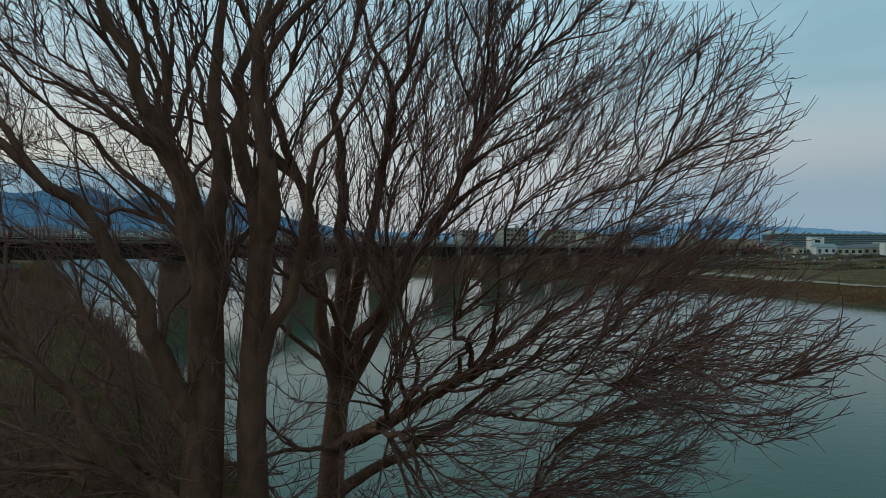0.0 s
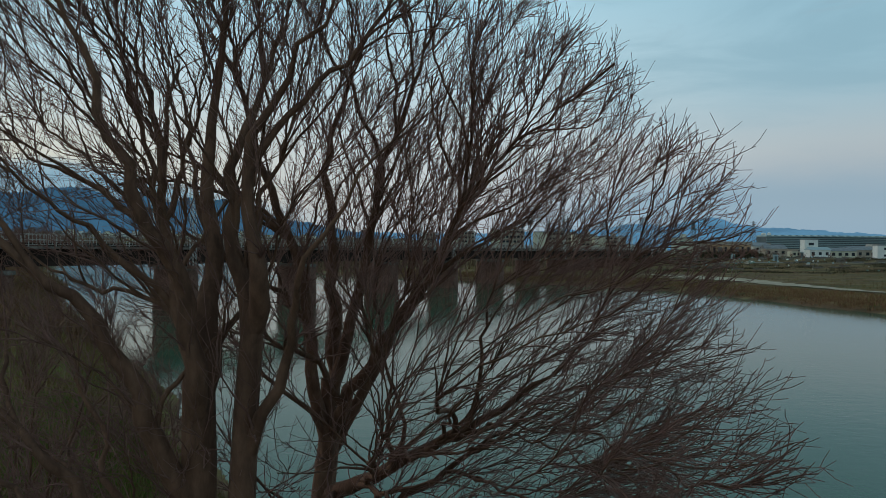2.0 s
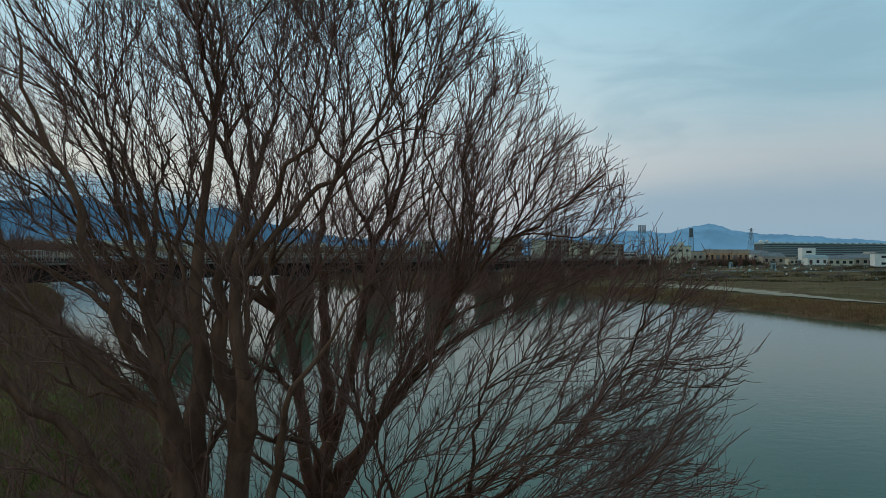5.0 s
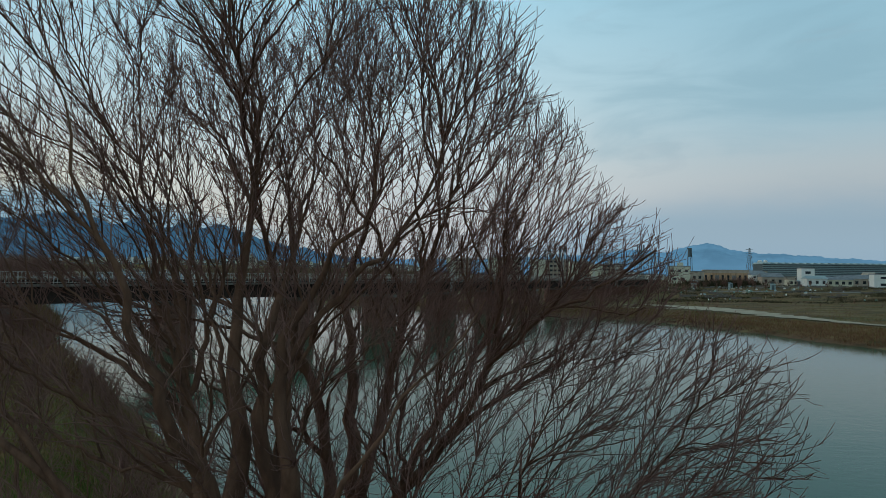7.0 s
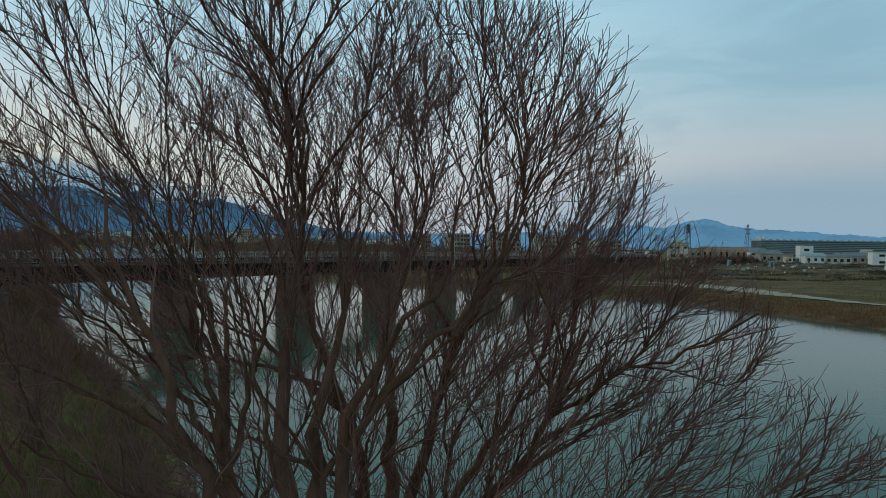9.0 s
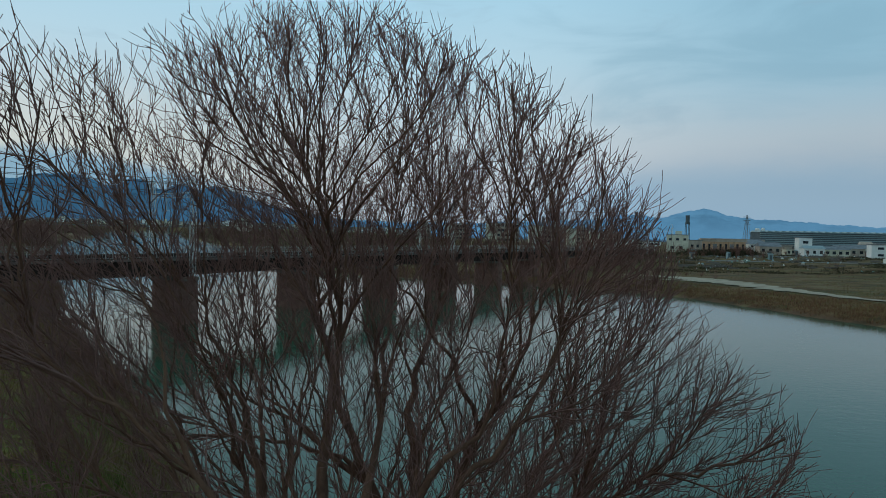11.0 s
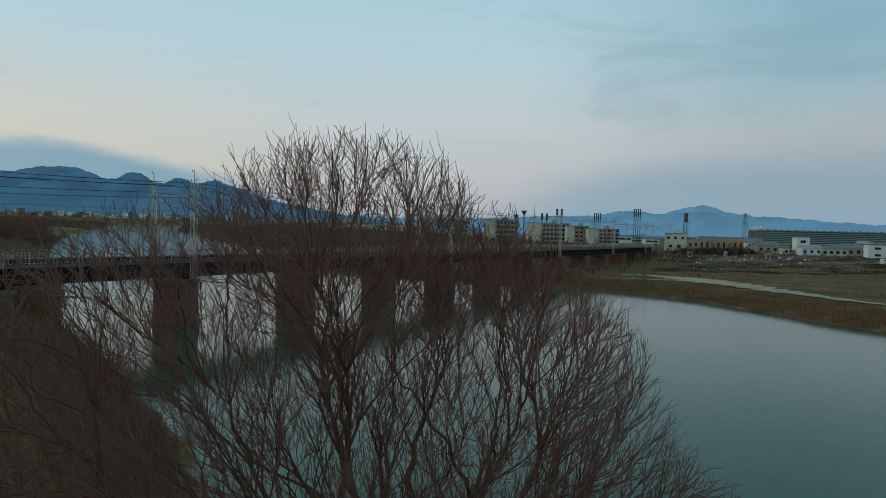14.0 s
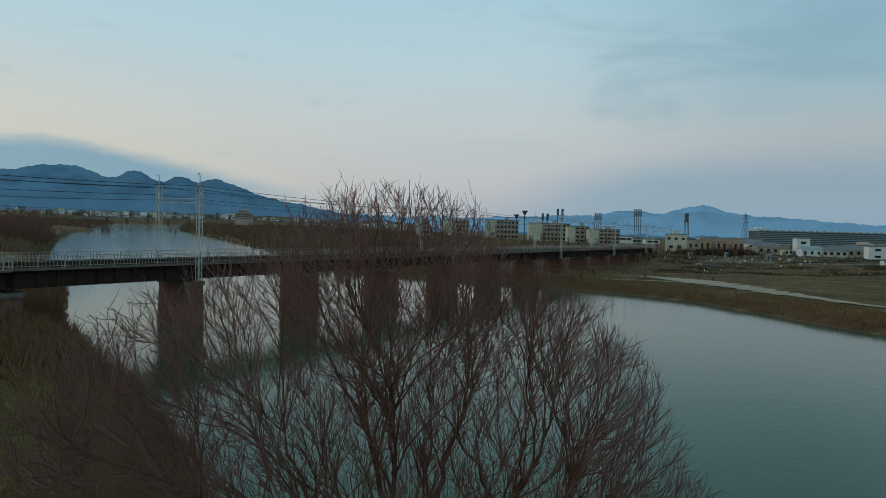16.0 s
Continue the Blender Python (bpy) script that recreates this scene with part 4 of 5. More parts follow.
blocky("house", on_land(164.5, 255), -14, 9.5, 6, 2.7, 1, 4, M_CREAM, M_GREYROOF, "low cream house with a grey tiled roof", "house", "riverside houses", 1.3, (0.5, 0.45))
blocky("house", on_land(186, 268), -20, 9.0, 7, 3.4, 1, 3, M_CREAM, M_GREYROOF, "cream house with a grey tiled roof", "house", "riverside houses", 1.6, (0.4, 0.4))
blocky("house", on_land(176, 262), -14, 8.5, 7, 3.2, 1, 3, M_TAN, M_GREYROOF, "low tan house with a grey tiled roof", "house", "riverside houses", 1.6, (0.4, 0.4))
blocky("house", on_land(144, 268), -10, 8.5, 7, 3.4, 1, 3, M_TAN, M_GREYROOF, "dark tan house with a grey tiled roof", "house", "riverside houses", 1.8, (0.4, 0.4))
blocky("house", on_land(141, 275), -10, 5.0, 5, 4.2, 2, 2, M_WHITE, M_GREYROOF, "small white house beside the factory", "house", "riverside houses", 1.0, (0.4, 0.4))


def back_street():
    """Small houses, sheds and stores packed behind the riverside row."""
    rng = random.Random(31)
    paints = [(M_WHITE, "white"), (M_CREAM, "cream"), (M_TAN, "tan"), (M_STONE, "grey"), (M_STONE, "grey")]
    for i in range(20):
        y = rng.uniform(292, 372)
        x = y * rng.uniform(0.42, 0.80)
        wall, word = rng.choice(paints)
        w, h = rng.uniform(4, 9), rng.choice((2.8, 3.2, 3.6, 5.2, 5.6))
        roof = rng.choice((M_GREYROOF, M_SHED_DARK, M_TAN, M_GREYROOF))
        blocky("house", on_land(x, y), rng.uniform(-30, 10), w, rng.uniform(5, 8), h, 2 if h > 5 else 1, rng.randint(2, 3), wall, roof,
               "small " + word + (" two-storey" if h > 5 else " low") + " house behind the riverside row", "house", "back street houses", rng.choice((0.0, 1.2, 1.6)), (0.35, 0.3))
    for i in range(7):
        y = rng.uniform(246, 276)
        x = y * rng.uniform(0.52, 0.74)
        wall, word = rng.choice(paints)
        blocky("shed", on_land(x, y), rng.uniform(-30, 10), rng.uniform(2.4, 4.5), 3, rng.uniform(1.9, 2.6), 1, 1, wall, rng.choice((M_GREYROOF, M_SHED, M_TAN)),
               "low " + word + " store shed beside the river road", "shed", "riverside sheds", rng.choice((0.0, 0.6)), (0.4, 0.5))


back_street()


def apartment(x, y, w, d, h, floors, cols, label):
    """A slab block: blank pale gable at one end, balconies and windows along its front."""
    b = thing("apartment_block", pose(x, y, float(land(x, y)), 0, 0, -4), label, "apartment building", "apartment blocks")
    part("wall", boxed(-w / 2, w / 2, 0, d, -0.5, h), M_TAN, b)
    part("gable", boxed(-w / 2 - 0.02, -w / 2 + w * 0.32, -0.05, d, -0.5, h), M_CREAM, b, "pale blank end wall")
    part("roof", boxed(-w / 2 - 0.3, w / 2 + 0.3, -0.4, d + 0.3, h, h + 0.4), M_GREYROOF, b)
    part("stair_tower", boxed(w * 0.1, w * 0.1 + 2.4, d * 0.4, d * 0.8, h + 0.4, h + 2.2), M_TAN, b)
    x0 = -w / 2 + w * 0.34
    pw, ph = (w / 2 - x0) / cols, h / floors
    win = mesh_of("window", *simple_box(-pw * 0.33, pw * 0.33, -0.08, 0.0, -ph * 0.28, ph * 0.28), M_GLASS)
    bal = mesh_of("balcony", *simple_box(-pw * 0.46, pw * 0.46, -1.0, -0.02, -ph * 0.48, -ph * 0.18), M_TAN)
    for i, j in itertools.product(range(cols), range(floors)):
        m = Matrix.Translation((x0 + (i + 0.5) * pw, 0, (j + 0.5) * ph))
        placed("window", win, b, m)
        placed("balcony", bal, b, m)


for x, y, w, top in ((46, 420, 22, 20.2), (74, 400, 26, 18.5), (88.5, 382, 13, 16.9), (101, 370, 18, 15.4), (18, 480, 19, 20.4), (-8, 520, 11, 20.2)):
    apartment(x, y, w, 10, top - float(land(x, y)), 4 if w > 12 else 3, max(3, int(w / 3.4)), "pale four-storey apartment block with rows of balconies")


def long_shed():
    """A very long industrial hall with banded cladding and a saw-toothed rooflight."""
    x, y = 270, 400
    z = float(land(x, y))
    b = thing("industrial_hall", pose(x, y, z, 0, 0, -3), "very long blue-grey industrial hall with banded cladding", "industrial hall")
    h = 18.4 - z
    part("wall", boxed(-60, 75, 0, 14, -1, h * 0.92), M_SHED_DARK, b)
    for i in range(9):
        z0 = h * (0.06 + 0.095 * i)
        part("cladding_band", boxed(-60.2, 75.2, -0.3 - 0.06 * i, -0.01, z0, z0 + h * 0.042), M_SHED, b)
    part("roof", boxed(-60.5, 76, -1.2, 15, h * 0.92, h * 0.95), M_SHED, b)
    n = 30
    tooth = bmesh.new()
    w = 135 / n
    v = [tooth.verts.new(q) for q in ((0, 0, 0), (w, 0, 0), (w, 14, 0), (0, 14, 0), (0.6, 0, h * 0.07), (0.6, 14, h * 0.07))]
    for f in ((0, 1, 4), (1, 2, 5, 4), (3, 0, 4, 5), (2, 3, 5)):
        tooth.faces.new([v[k] for k in f])
    first = part("rooflight", tooth, M_SHED, b, "pale saw-tooth rooflight")
    first.matrix_basis = Matrix.Translation((-60, 0, h * 0.95))
    for i in range(1, n):
        placed("rooflight", first.data, b, Matrix.Translation((-60 + i * w, 0, h * 0.95)))


long_shed()


def flood_mast(x, y, top, kind):
    z = float(land(x, y))
    m = thing("floodlight_mast", Matrix.Translation((x, y, z)), "tall dark stadium floodlight mast beyond the bridge", "floodlight mast", "floodlights")
    h = top - z
    if kind == "bank":
        for s in (-2.6, -1.1, 0.5, 2.1):
            part("pole", bar(bmesh.new(), (s, 0, 0), (s, 0, h), 0.22, 6), M_SHED_DARK, m)
            part("lamp_panel", boxed(s - 0.42, s + 0.42, -0.4, 0.2, h - 5.6, h + 0.2, bevel=0.05), M_SHED_DARK, m)
    elif kind == "funnel":
        part("pole", bar(bmesh.new(), (0, 0, 0), (0, 0, h - 2), 0.4, 8), M_SHED_DARK, m)
        bm = bmesh.new()
        bmesh.ops.create_cone(bm, cap_ends=True, segments=14, radius1=0.6, radius2=2.4, depth=3.0, matrix=Matrix.Translation((0, 0, h - 1.5)))
        part("lamp_crown", bm, M_SHED_DARK, m)
    else:
        for s in (-1.9, 1.6):
            part("pole", bar(bmesh.new(), (s, 0, 0), (s, 0, h), 0.35, 6), M_SHED_DARK, m)
            part("lamp_panel", boxed(s - 0.8, s + 0.8, -0.5, 0.3, h - 5, h, bevel=0.05), M_SHED_DARK, m)


for x, y, top, kind in ((68.4, 470, 28.8, "funnel"), (67, 505, 26.8, "funnel"), (82, 460, 26.8, "twin"), (97, 480, 31.2, "twin"), (131.5, 500, 29.3, "bank"), (156.4, 479, 32.4, "bank")):
    flood_mast(x, y, top, kind)


def water_tower():
    x, y = 193.3, 478
    z = float(land(x, y))
    t = thing("water_tower", Matrix.Translation((x, y, z)), "slim dark tower on legs over the rooftops", "tower")
    for sx, sy in itertools.product((-1.1, 1.1), (-1.1, 1.1)):
        part("leg", bar(bmesh.new(), (sx * 1.3, sy * 1.3, 0), (sx, sy, 19), 0.22, 5), M_SHED_DARK, t)
    part("tank", bar(bmesh.new(), (0, 0, 17.5), (0, 0, 30.4 - z), 1.5, 12), M_SHED_DARK, t)


water_tower()


def pylon(x, y, top):
    z = float(land(x, y))
    t = thing("pylon", Matrix.Translation((x, y, z)), "grey steel lattice transmission tower far behind the town", "pylon")
    h = top - z
    bm = bmesh.new()
    for sx, sy in itertools.product((-1, 1), (-1, 1)):
        bar(bm, (sx * 3.2, sy * 3.2, 0), (sx * 0.4, sy * 0.4, h), 0.16, 4)
    for i in range(7):
        a, b = i / 7, (i + 1) / 7
        ra, rb = 3.2 - 2.8 * a, 3.2 - 2.8 * b
        for s in (-1, 1):
            bar(bm, (-ra, s * ra, a * h), (rb, s * rb, b * h), 0.1, 4)
            bar(bm, (ra, s * ra, a * h), (-rb, s * rb, b * h), 0.1, 4)
    part("tower", bm, M_GREYROOF, t)
    for zz in (0.72, 0.84, 0.95):
        part("crossarm", bar(bmesh.new(), (-3.5, 0, zz * h), (3.5, 0, zz * h), 0.18, 4), M_GREYROOF, t)


pylon(300, 600, 36.6)


def gas_tank(x, y, r, top):
    t = thing("storage_tank", Matrix.Translation((x, y, float(land(x, y)))), "white round storage tank among the rooftops", "storage tank", "storage tanks")
    h = top - float(land(x, y))
    bm = bmesh.new()
    bmesh.ops.create_cone(bm, cap_ends=True, segments=20, radius1=r, radius2=r, depth=h - r * 0.5, matrix=Matrix.Translation((0, 0, (h - r * 0.5) / 2)))
    part("shell", bm, M_WHITE, t)
    bm = bmesh.new()
    bmesh.ops.create_uvsphere(bm, u_segments=20, v_segments=10, radius=r, matrix=Matrix.Translation((0, 0, h - r * 0.5)) @ Matrix.Diagonal((1, 1, 0.5, 1)))
    part("dome", bm, M_WHITE, t, smooth=True)


gas_tank(221, 428, 1.5, 20.6)
gas_tank(227, 432, 1.2, 20.9)


def hotel():
    x, y = -326, 1100
    z = 26.0
    b = thing("hotel", pose(x, y, z - 3, 0, 0, 10), "broad tan hotel with a stepped temple-like roof", "building")
    part("wall", boxed(-14, 14, 0, 16, -26, 9), M_TAN, b)
    part("upper_wall", boxed(-9, 9, 2, 14, 9, 13.5), M_CREAM, b)
    bm = bmesh.new()
    for z0, w in ((9, 15.5), (13.5, 11)):
        v = [bm.verts.new(p) for p in ((-w, -2, z0), (w, -2, z0), (w, 18, z0), (-w, 18, z0), (-w * 0.5, 8, z0 + 3.4), (w * 0.5, 8, z0 + 3.4))]
        for f in ((0, 1, 5, 4), (2, 3, 4, 5), (1, 2, 5), (3, 0, 4), (3, 2, 1, 0)):
            bm.faces.new([v[k] for k in f])
    part("roof", bm, M_GREYROOF, b)
    me = mesh_of("window", *simple_box(-0.9, 0.9, -0.1, 0, -0.8, 0.8), M_GLASS)
    for i, j in itertools.product(range(9), range(3)):
        placed("window", me, b, Matrix.Translation((-12 + 3 * i, 0, 1.5 + 2.8 * j)))


hotel()


def town():
    """Houses and blocks of the town under the hills, each with a roof and windows."""
    rng = random.Random(8)
    walls = [M_CREAM, M_WHITE, M_TAN, M_STONE, M_STONE]
    for i in range(230):
        az = radians(rng.uniform(-34, -1.5))
        d = rng.uniform(1300, 1600)
        x, y = d * math.tan(az), d
        z = float(land(x, y))
        w, h = rng.uniform(4, 11), rng.choice((4, 4, 5, 5, 6, 6, 7, 9, 10, 14))
        wall = rng.choice(walls)
        b = thing("town_house", pose(x, y, z, 0, 0, rng.uniform(-25, 25)), "pale town building with a dark roof below the hills", "building", "town buildings")
        part("wall", boxed(-w / 2, w / 2, 0, 9, -2, h), wall, b)
        bm = bmesh.new()
        if h < 9:
            v = [bm.verts.new(p) for p in ((-w / 2 - 0.5, -0.6, h), (w / 2 + 0.5, -0.6, h), (w / 2 + 0.5, 9.6, h), (-w / 2 - 0.5, 9.6, h), (-w / 2 + 1, 4.5, h + 2.4), (w / 2 - 1, 4.5, h + 2.4))]
            for f in ((0, 1, 5, 4), (2, 3, 4, 5), (1, 2, 5), (3, 0, 4), (3, 2, 1, 0)):
                bm.faces.new([v[k] for k in f])
        else:
            box(bm, -w / 2 - 0.2, w / 2 + 0.2, -0.2, 9.2, h, h + 0.5)
        part("roof", bm, M_GREYROOF, b)
        for j in range(1 if h < 9 else 2):
            part("window_band", boxed(-w * 0.42, w * 0.42, -0.1, 0, j * 3.1 + 1.0, j * 3.1 + 2.3), M_GLASS, b)
    roofs, walls_far = bmesh.new(), bmesh.new()
    for i in range(260):
        az, d = radians(rng.uniform(-34, -1.5)), rng.uniform(1600, 2000)
        x, y = d * math.tan(az), d
        z, w, h = float(land(x, y)), rng.uniform(5, 12), rng.choice((4, 5, 5, 6, 7, 10))
        box(walls_far, x - w / 2, x + w / 2, y, y + 9, z - 1, z + h)
        box(roofs, x - w / 2 - 0.3, x + w / 2 + 0.3, y - 0.3, y + 9.3, z + h, z + h + 1.2)
    far_town = thing("far_town", None, "small pale houses with dark roofs under the hills", "town", kind="stuff")
    part("walls", walls_far, M_TAN, far_town)["kind"] = "stuff"
    part("roofs", roofs, M_GREYROOF, far_town)["kind"] = "stuff"
    for i in range(58):
        az = radians(rng.uniform(9, 38))
        d = rng.uniform(470, 700)
        x, y = d * math.tan(az), d
        z = float(land(x, y))
        w, h = rng.uniform(6, 14), rng.choice((3.5, 4, 4.5, 5))
        wall = rng.choice(walls)
        b = thing("town_house", pose(x, y, z, 0, 0, rng.uniform(-15, 15)), "pale town building with a dark roof behind the riverside", "building", "town buildings")
        part("wall", boxed(-w / 2, w / 2, 0, 9, -1, h), wall, b)
        part("roof", boxed(-w / 2 - 0.4, w / 2 + 0.4, -0.4, 9.4, h, h + 0.7), M_GREYROOF, b)
        part("window_band", boxed(-w * 0.4, w * 0.4, -0.1, 0, h - 2.4, h - 1.0), M_GLASS, b)


town()


def road_viaduct():
    """A low road bridge over the river in front of the town."""
    v = thing("road_bridge", pose(-420, 1215, 0, 0, 0, -3), "low grey concrete road bridge in front of the town", "bridge")
    part("deck", boxed(-330, 260, -4, 4, 19.0, 20.6), M_GREYROOF, v)
    part("parapet", boxed(-330, 260, -4.3, -4.05, 20.3, 21.5), M_STONE, v, "pale parapet")
    for i in range(15):
        part("pier", boxed(-326 + i * 40, -323 + i * 40, -3, 3, 5, 19.0), M_STONE, v)


road_viaduct()


# ---- the flood plain ----
def strip(name, line, half, material, label, category, lift=0.05):
    """A ribbon laid on the land along a line of (x, y, half width)."""
    p = curve_through([q[:2] for q in line], 3)
    w = np.interp(np.linspace(0, 1, len(p)), np.linspace(0, 1, len(line)), [q[2] for q in line]) * half
    d = np.gradient(p, axis=0)
    d /= np.linalg.norm(d, axis=1)[:, None]
    n = np.stack([-d[:, 1], d[:, 0]], -1)
    wig = 1 + 0.25 * np.sin(np.arange(len(p)) * 1.7) + 0.15 * np.sin(np.arange(len(p)) * 4.1)
    rows = [p + n * (w * wig * s)[:, None] for s in (-1, -0.5, 0, 0.5, 1)]
    v = []
    for row in rows:
        z = land(row[:, 0], row[:, 1])
        v.append(np.column_stack([row, z + lift]))
    v = np.array(v)
    k = v.shape[1]
    i = np.arange(4)[:, None] * k + np.arange(k - 1)[None]
    q = np.stack([i, i + 1, i + k + 1, i + k], -1).reshape(-1, 4)
    tagged(placed(name, fast_mesh(name, v.reshape(-1, 3), q, material)), label, category, kind="structure")


POOL = [(50, 166, 0.4), (57, 163, 1.0), (62, 157, 4.2), (65, 149, 6.0), (67.5, 140, 4.6), (69, 131, 3.6), (71, 120, 1.8), (74, 106, 0.7), (79, 92, 0.4)]
strip("silt_pool", POOL, 1.0, M_MUD, "pale shallow pool and silt on the brown flood plain", "pool", 0.16)
strip("silt_pool", [(40, 152, 0.3), (48, 154, 0.8), (57, 151, 0.8), (61, 148, 0.4)], 1.0, M_MUD, "narrow pale streak of silt", "pool", 0.06)
M_ROAD = surface("levee_road", (0.14, 0.13, 0.115), (0.22, 0.205, 0.18), 0.6, 0.9, 0.1)
strip("road", [(96, 236, 1), (118, 226, 1), (140, 214, 1), (168, 203, 1), (210, 190, 1)], 1.6, M_ROAD, "pale gravel road along the levee", "road")
strip("road", [(110, 252, 1), (135, 244, 1), (160, 238, 1), (200, 226, 1)], 1.4, M_ROAD, "narrow road in front of the houses", "road")


def blades(name, n, sample, high, wide, material, label, category, seed, lean=0.35):
    """Upright blades of grass or reed in tufts."""
    rng = np.random.RandomState(seed)
    x, y = sample(rng, n)
    z = land(x, y)
    keep = z > 0.12
    for px, py, pw in POOL:
        keep &= np.hypot((x - px) / (pw + 2.0), (y - py) / (pw + 9.0)) > 1
    x, y, z = x[keep], y[keep], z[keep]
    n = len(x)
    h = high * rng.uniform(0.45, 1.25, n)
    a = rng.rand(n) * 6.283
    w = wide * rng.uniform(0.6, 1.4, n)
    dx, dy = rng.normal(0, lean, n) * h, rng.normal(0, lean, n) * h
    v = np.empty((n, 3, 3))
    v[:, 0] = np.column_stack([x - np.cos(a) * w, y - np.sin(a) * w, z - 0.05])
    v[:, 1] = np.column_stack([x + np.cos(a) * w, y + np.sin(a) * w, z - 0.05])
    v[:, 2] = np.column_stack([x + dx, y + dy, z + h])
    f = np.arange(3 * n).reshape(n, 3)
    ob = placed(name, fast_mesh(name, v.reshape(-1, 3), f, material, False))
    tagged(ob, label, category, kind="stuff")


M_REED = island_surface("dry_reed", [(0.0, (0.115, 0.052, 0.026)), (0.45, (0.205, 0.105, 0.052)), (0.8, (0.275, 0.160, 0.085)), (1.0, (0.125, 0.106, 0.036))])
M_GRASS = island_surface("winter_grass", [(0.0, (0.130, 0.075, 0.028)), (0.4, (0.215, 0.130, 0.050)), (0.75, (0.140, 0.132, 0.030)), (1.0, (0.29, 0.190, 0.088))])
M_PALE = island_surface("pale_reed", [(0.0, (0.14, 0.090, 0.052)), (1.0, (0.25, 0.172, 0.10))])


M_MOSS = island_surface("green_grass", [(0.0, (0.075, 0.098, 0.018)), (0.6, (0.115, 0.150, 0.028)), (1.0, (0.17, 0.155, 0.050))])


def along_shore(line, lo, hi, y0, y1, clump=1.2):
    """Sampler of tufts at lo to hi metres inland of a shoreline, between two y."""
    def sample(rng, n):
        part_of = line[(line[:, 1] > y0) & (line[:, 1] < y1)]
        seg = np.linalg.norm(np.diff(part_of, axis=0), axis=1)
        c = np.concatenate([[0], np.cumsum(seg)])
        m = max(1, n // 9)
        s = np.repeat(rng.rand(m) * c[-1], 9)[:n]
        bx, by = np.interp(s, c, part_of[:, 0]), np.interp(s, c, part_of[:, 1])
        ex, ey = np.interp(s + 0.5, c, part_of[:, 0]) - np.interp(s - 0.5, c, part_of[:, 0]), np.interp(s + 0.5, c, part_of[:, 1]) - np.interp(s - 0.5, c, part_of[:, 1])
        e = np.hypot(ex, ey) + 1e-9
        side = 1.0 if line is RIGHT else -1.0
        off = np.repeat(lo + (hi - lo) * rng.rand(m) ** 1.5, 9)[:n]
        k = len(s)
        return bx + side * ey / e * off + rng.normal(0, clump, k), by - side * ex / e * off + rng.normal(0, clump, k)
    return sample


blades("reeds", 60000, along_shore(RIGHT, 0.2, 24, 40, 172, 0.8), 0.38, 0.05, M_REED, "brown dry reeds along the far river bank", "reeds", 1)
blades("grass", 40000, along_shore(RIGHT, 6, 110, 20, 172, 2.0), 0.32, 0.06, M_GRASS, "olive-brown winter grass on the flood plain", "grass", 2)
blades("reeds", 14000, along_shore(LEFT, 0.3, 14, 40, 120), 1.7, 0.07, M_REED, "tall brown reeds on the near bank by the bridge", "reeds", 3)
blades("grass", 40000, along_shore(LEFT, 0.3, 16, 2, 44, 0.9), 0.38, 0.018, M_GRASS, "rough winter grass and dead leaves on the bank", "grass", 4)
blades("grass", 52000, along_shore(LEFT, 1.2, 13, 3, 26, 0.7), 0.22, 0.025, M_MOSS, "short green grass in patches on the bank", "grass", 8)
blades("reeds", 9000, along_shore(LEFT, 0.5, 30, 170, 420, 3.0), 2.4, 0.22, M_PALE, "pale reed beds upstream of the bridge", "reeds", 5)



M_SCRUB = island_surface("grey_brown_scrub", [(0.0, (0.095, 0.056, 0.034)), (0.6, (0.165, 0.105, 0.060)), (1.0, (0.230, 0.160, 0.095))])
M_HEDGE = island_surface("dark_thicket", [(0.0, (0.030, 0.030, 0.014)), (0.6, (0.062, 0.052, 0.024)), (1.0, (0.085, 0.058, 0.030))])


def over_plain(a0, a1, y0, y1):
    """Sampler of tufts between two bearings and two distances."""
    def sample(rng, n):
        y = rng.uniform(y0, y1, n)
        return y * rng.uniform(a0, a1, n), y
    return sample


blades("reeds", 16000, along_shore(RIGHT, 0.5, 160, 176, 640, 6.0), 2.6, 0.32, M_SCRUB, "brown scrub on the upstream flood plain", "scrub", 6)
blades("reeds", 26000, over_plain(-0.80, 0.05, 600, 1290), 3.2, 0.75, M_SCRUB, "brown scrub and reeds on the distant flood plain", "scrub", 7)

def clumped(spots, spread):
    """Sampler of growth gathered round a few middles."""
    def sample(rng, n):
        c = np.array(spots)[rng.randint(0, len(spots), n)]
        return c[:, 0] + rng.normal(0, spread, n) * 1.8, c[:, 1] + rng.normal(0, spread, n)
    return sample


blades("thicket", 7000, clumped([(108, 258), (113, 256), (118, 257), (124, 256), (121, 252)], 2.0), 2.0, 0.15, M_HEDGE, "dark bramble thicket below the factory", "thicket", 14, 0.3)
rng_weeds = random.Random(5)
WEEDS = [(y * rng_weeds.uniform(0.36, 0.74), y) for y in (rng_weeds.uniform(185, 250) for _ in range(60))]
blades("weeds", 9000, clumped(WEEDS, 1.6), 0.55, 0.10, M_HEDGE, "dark low weeds in clumps on the flood plain", "weeds", 15, 0.4)

# ---- shrubs and far trees ----
BUSH_SPEC = {1: (0.28, 0.40, 0.55, 0.15), 2: (0.2, 0.42, 0.6, 0.15), 3: (0.14, 0.4, 0.6, 0.2)}
FAR_SPEC = {1: (1.15, 0.42, 0.6, 0.25), 2: (1.0, 0.45, 0.65, 0.15), 3: (0.4, 0.4, 0.6, 0.2)}


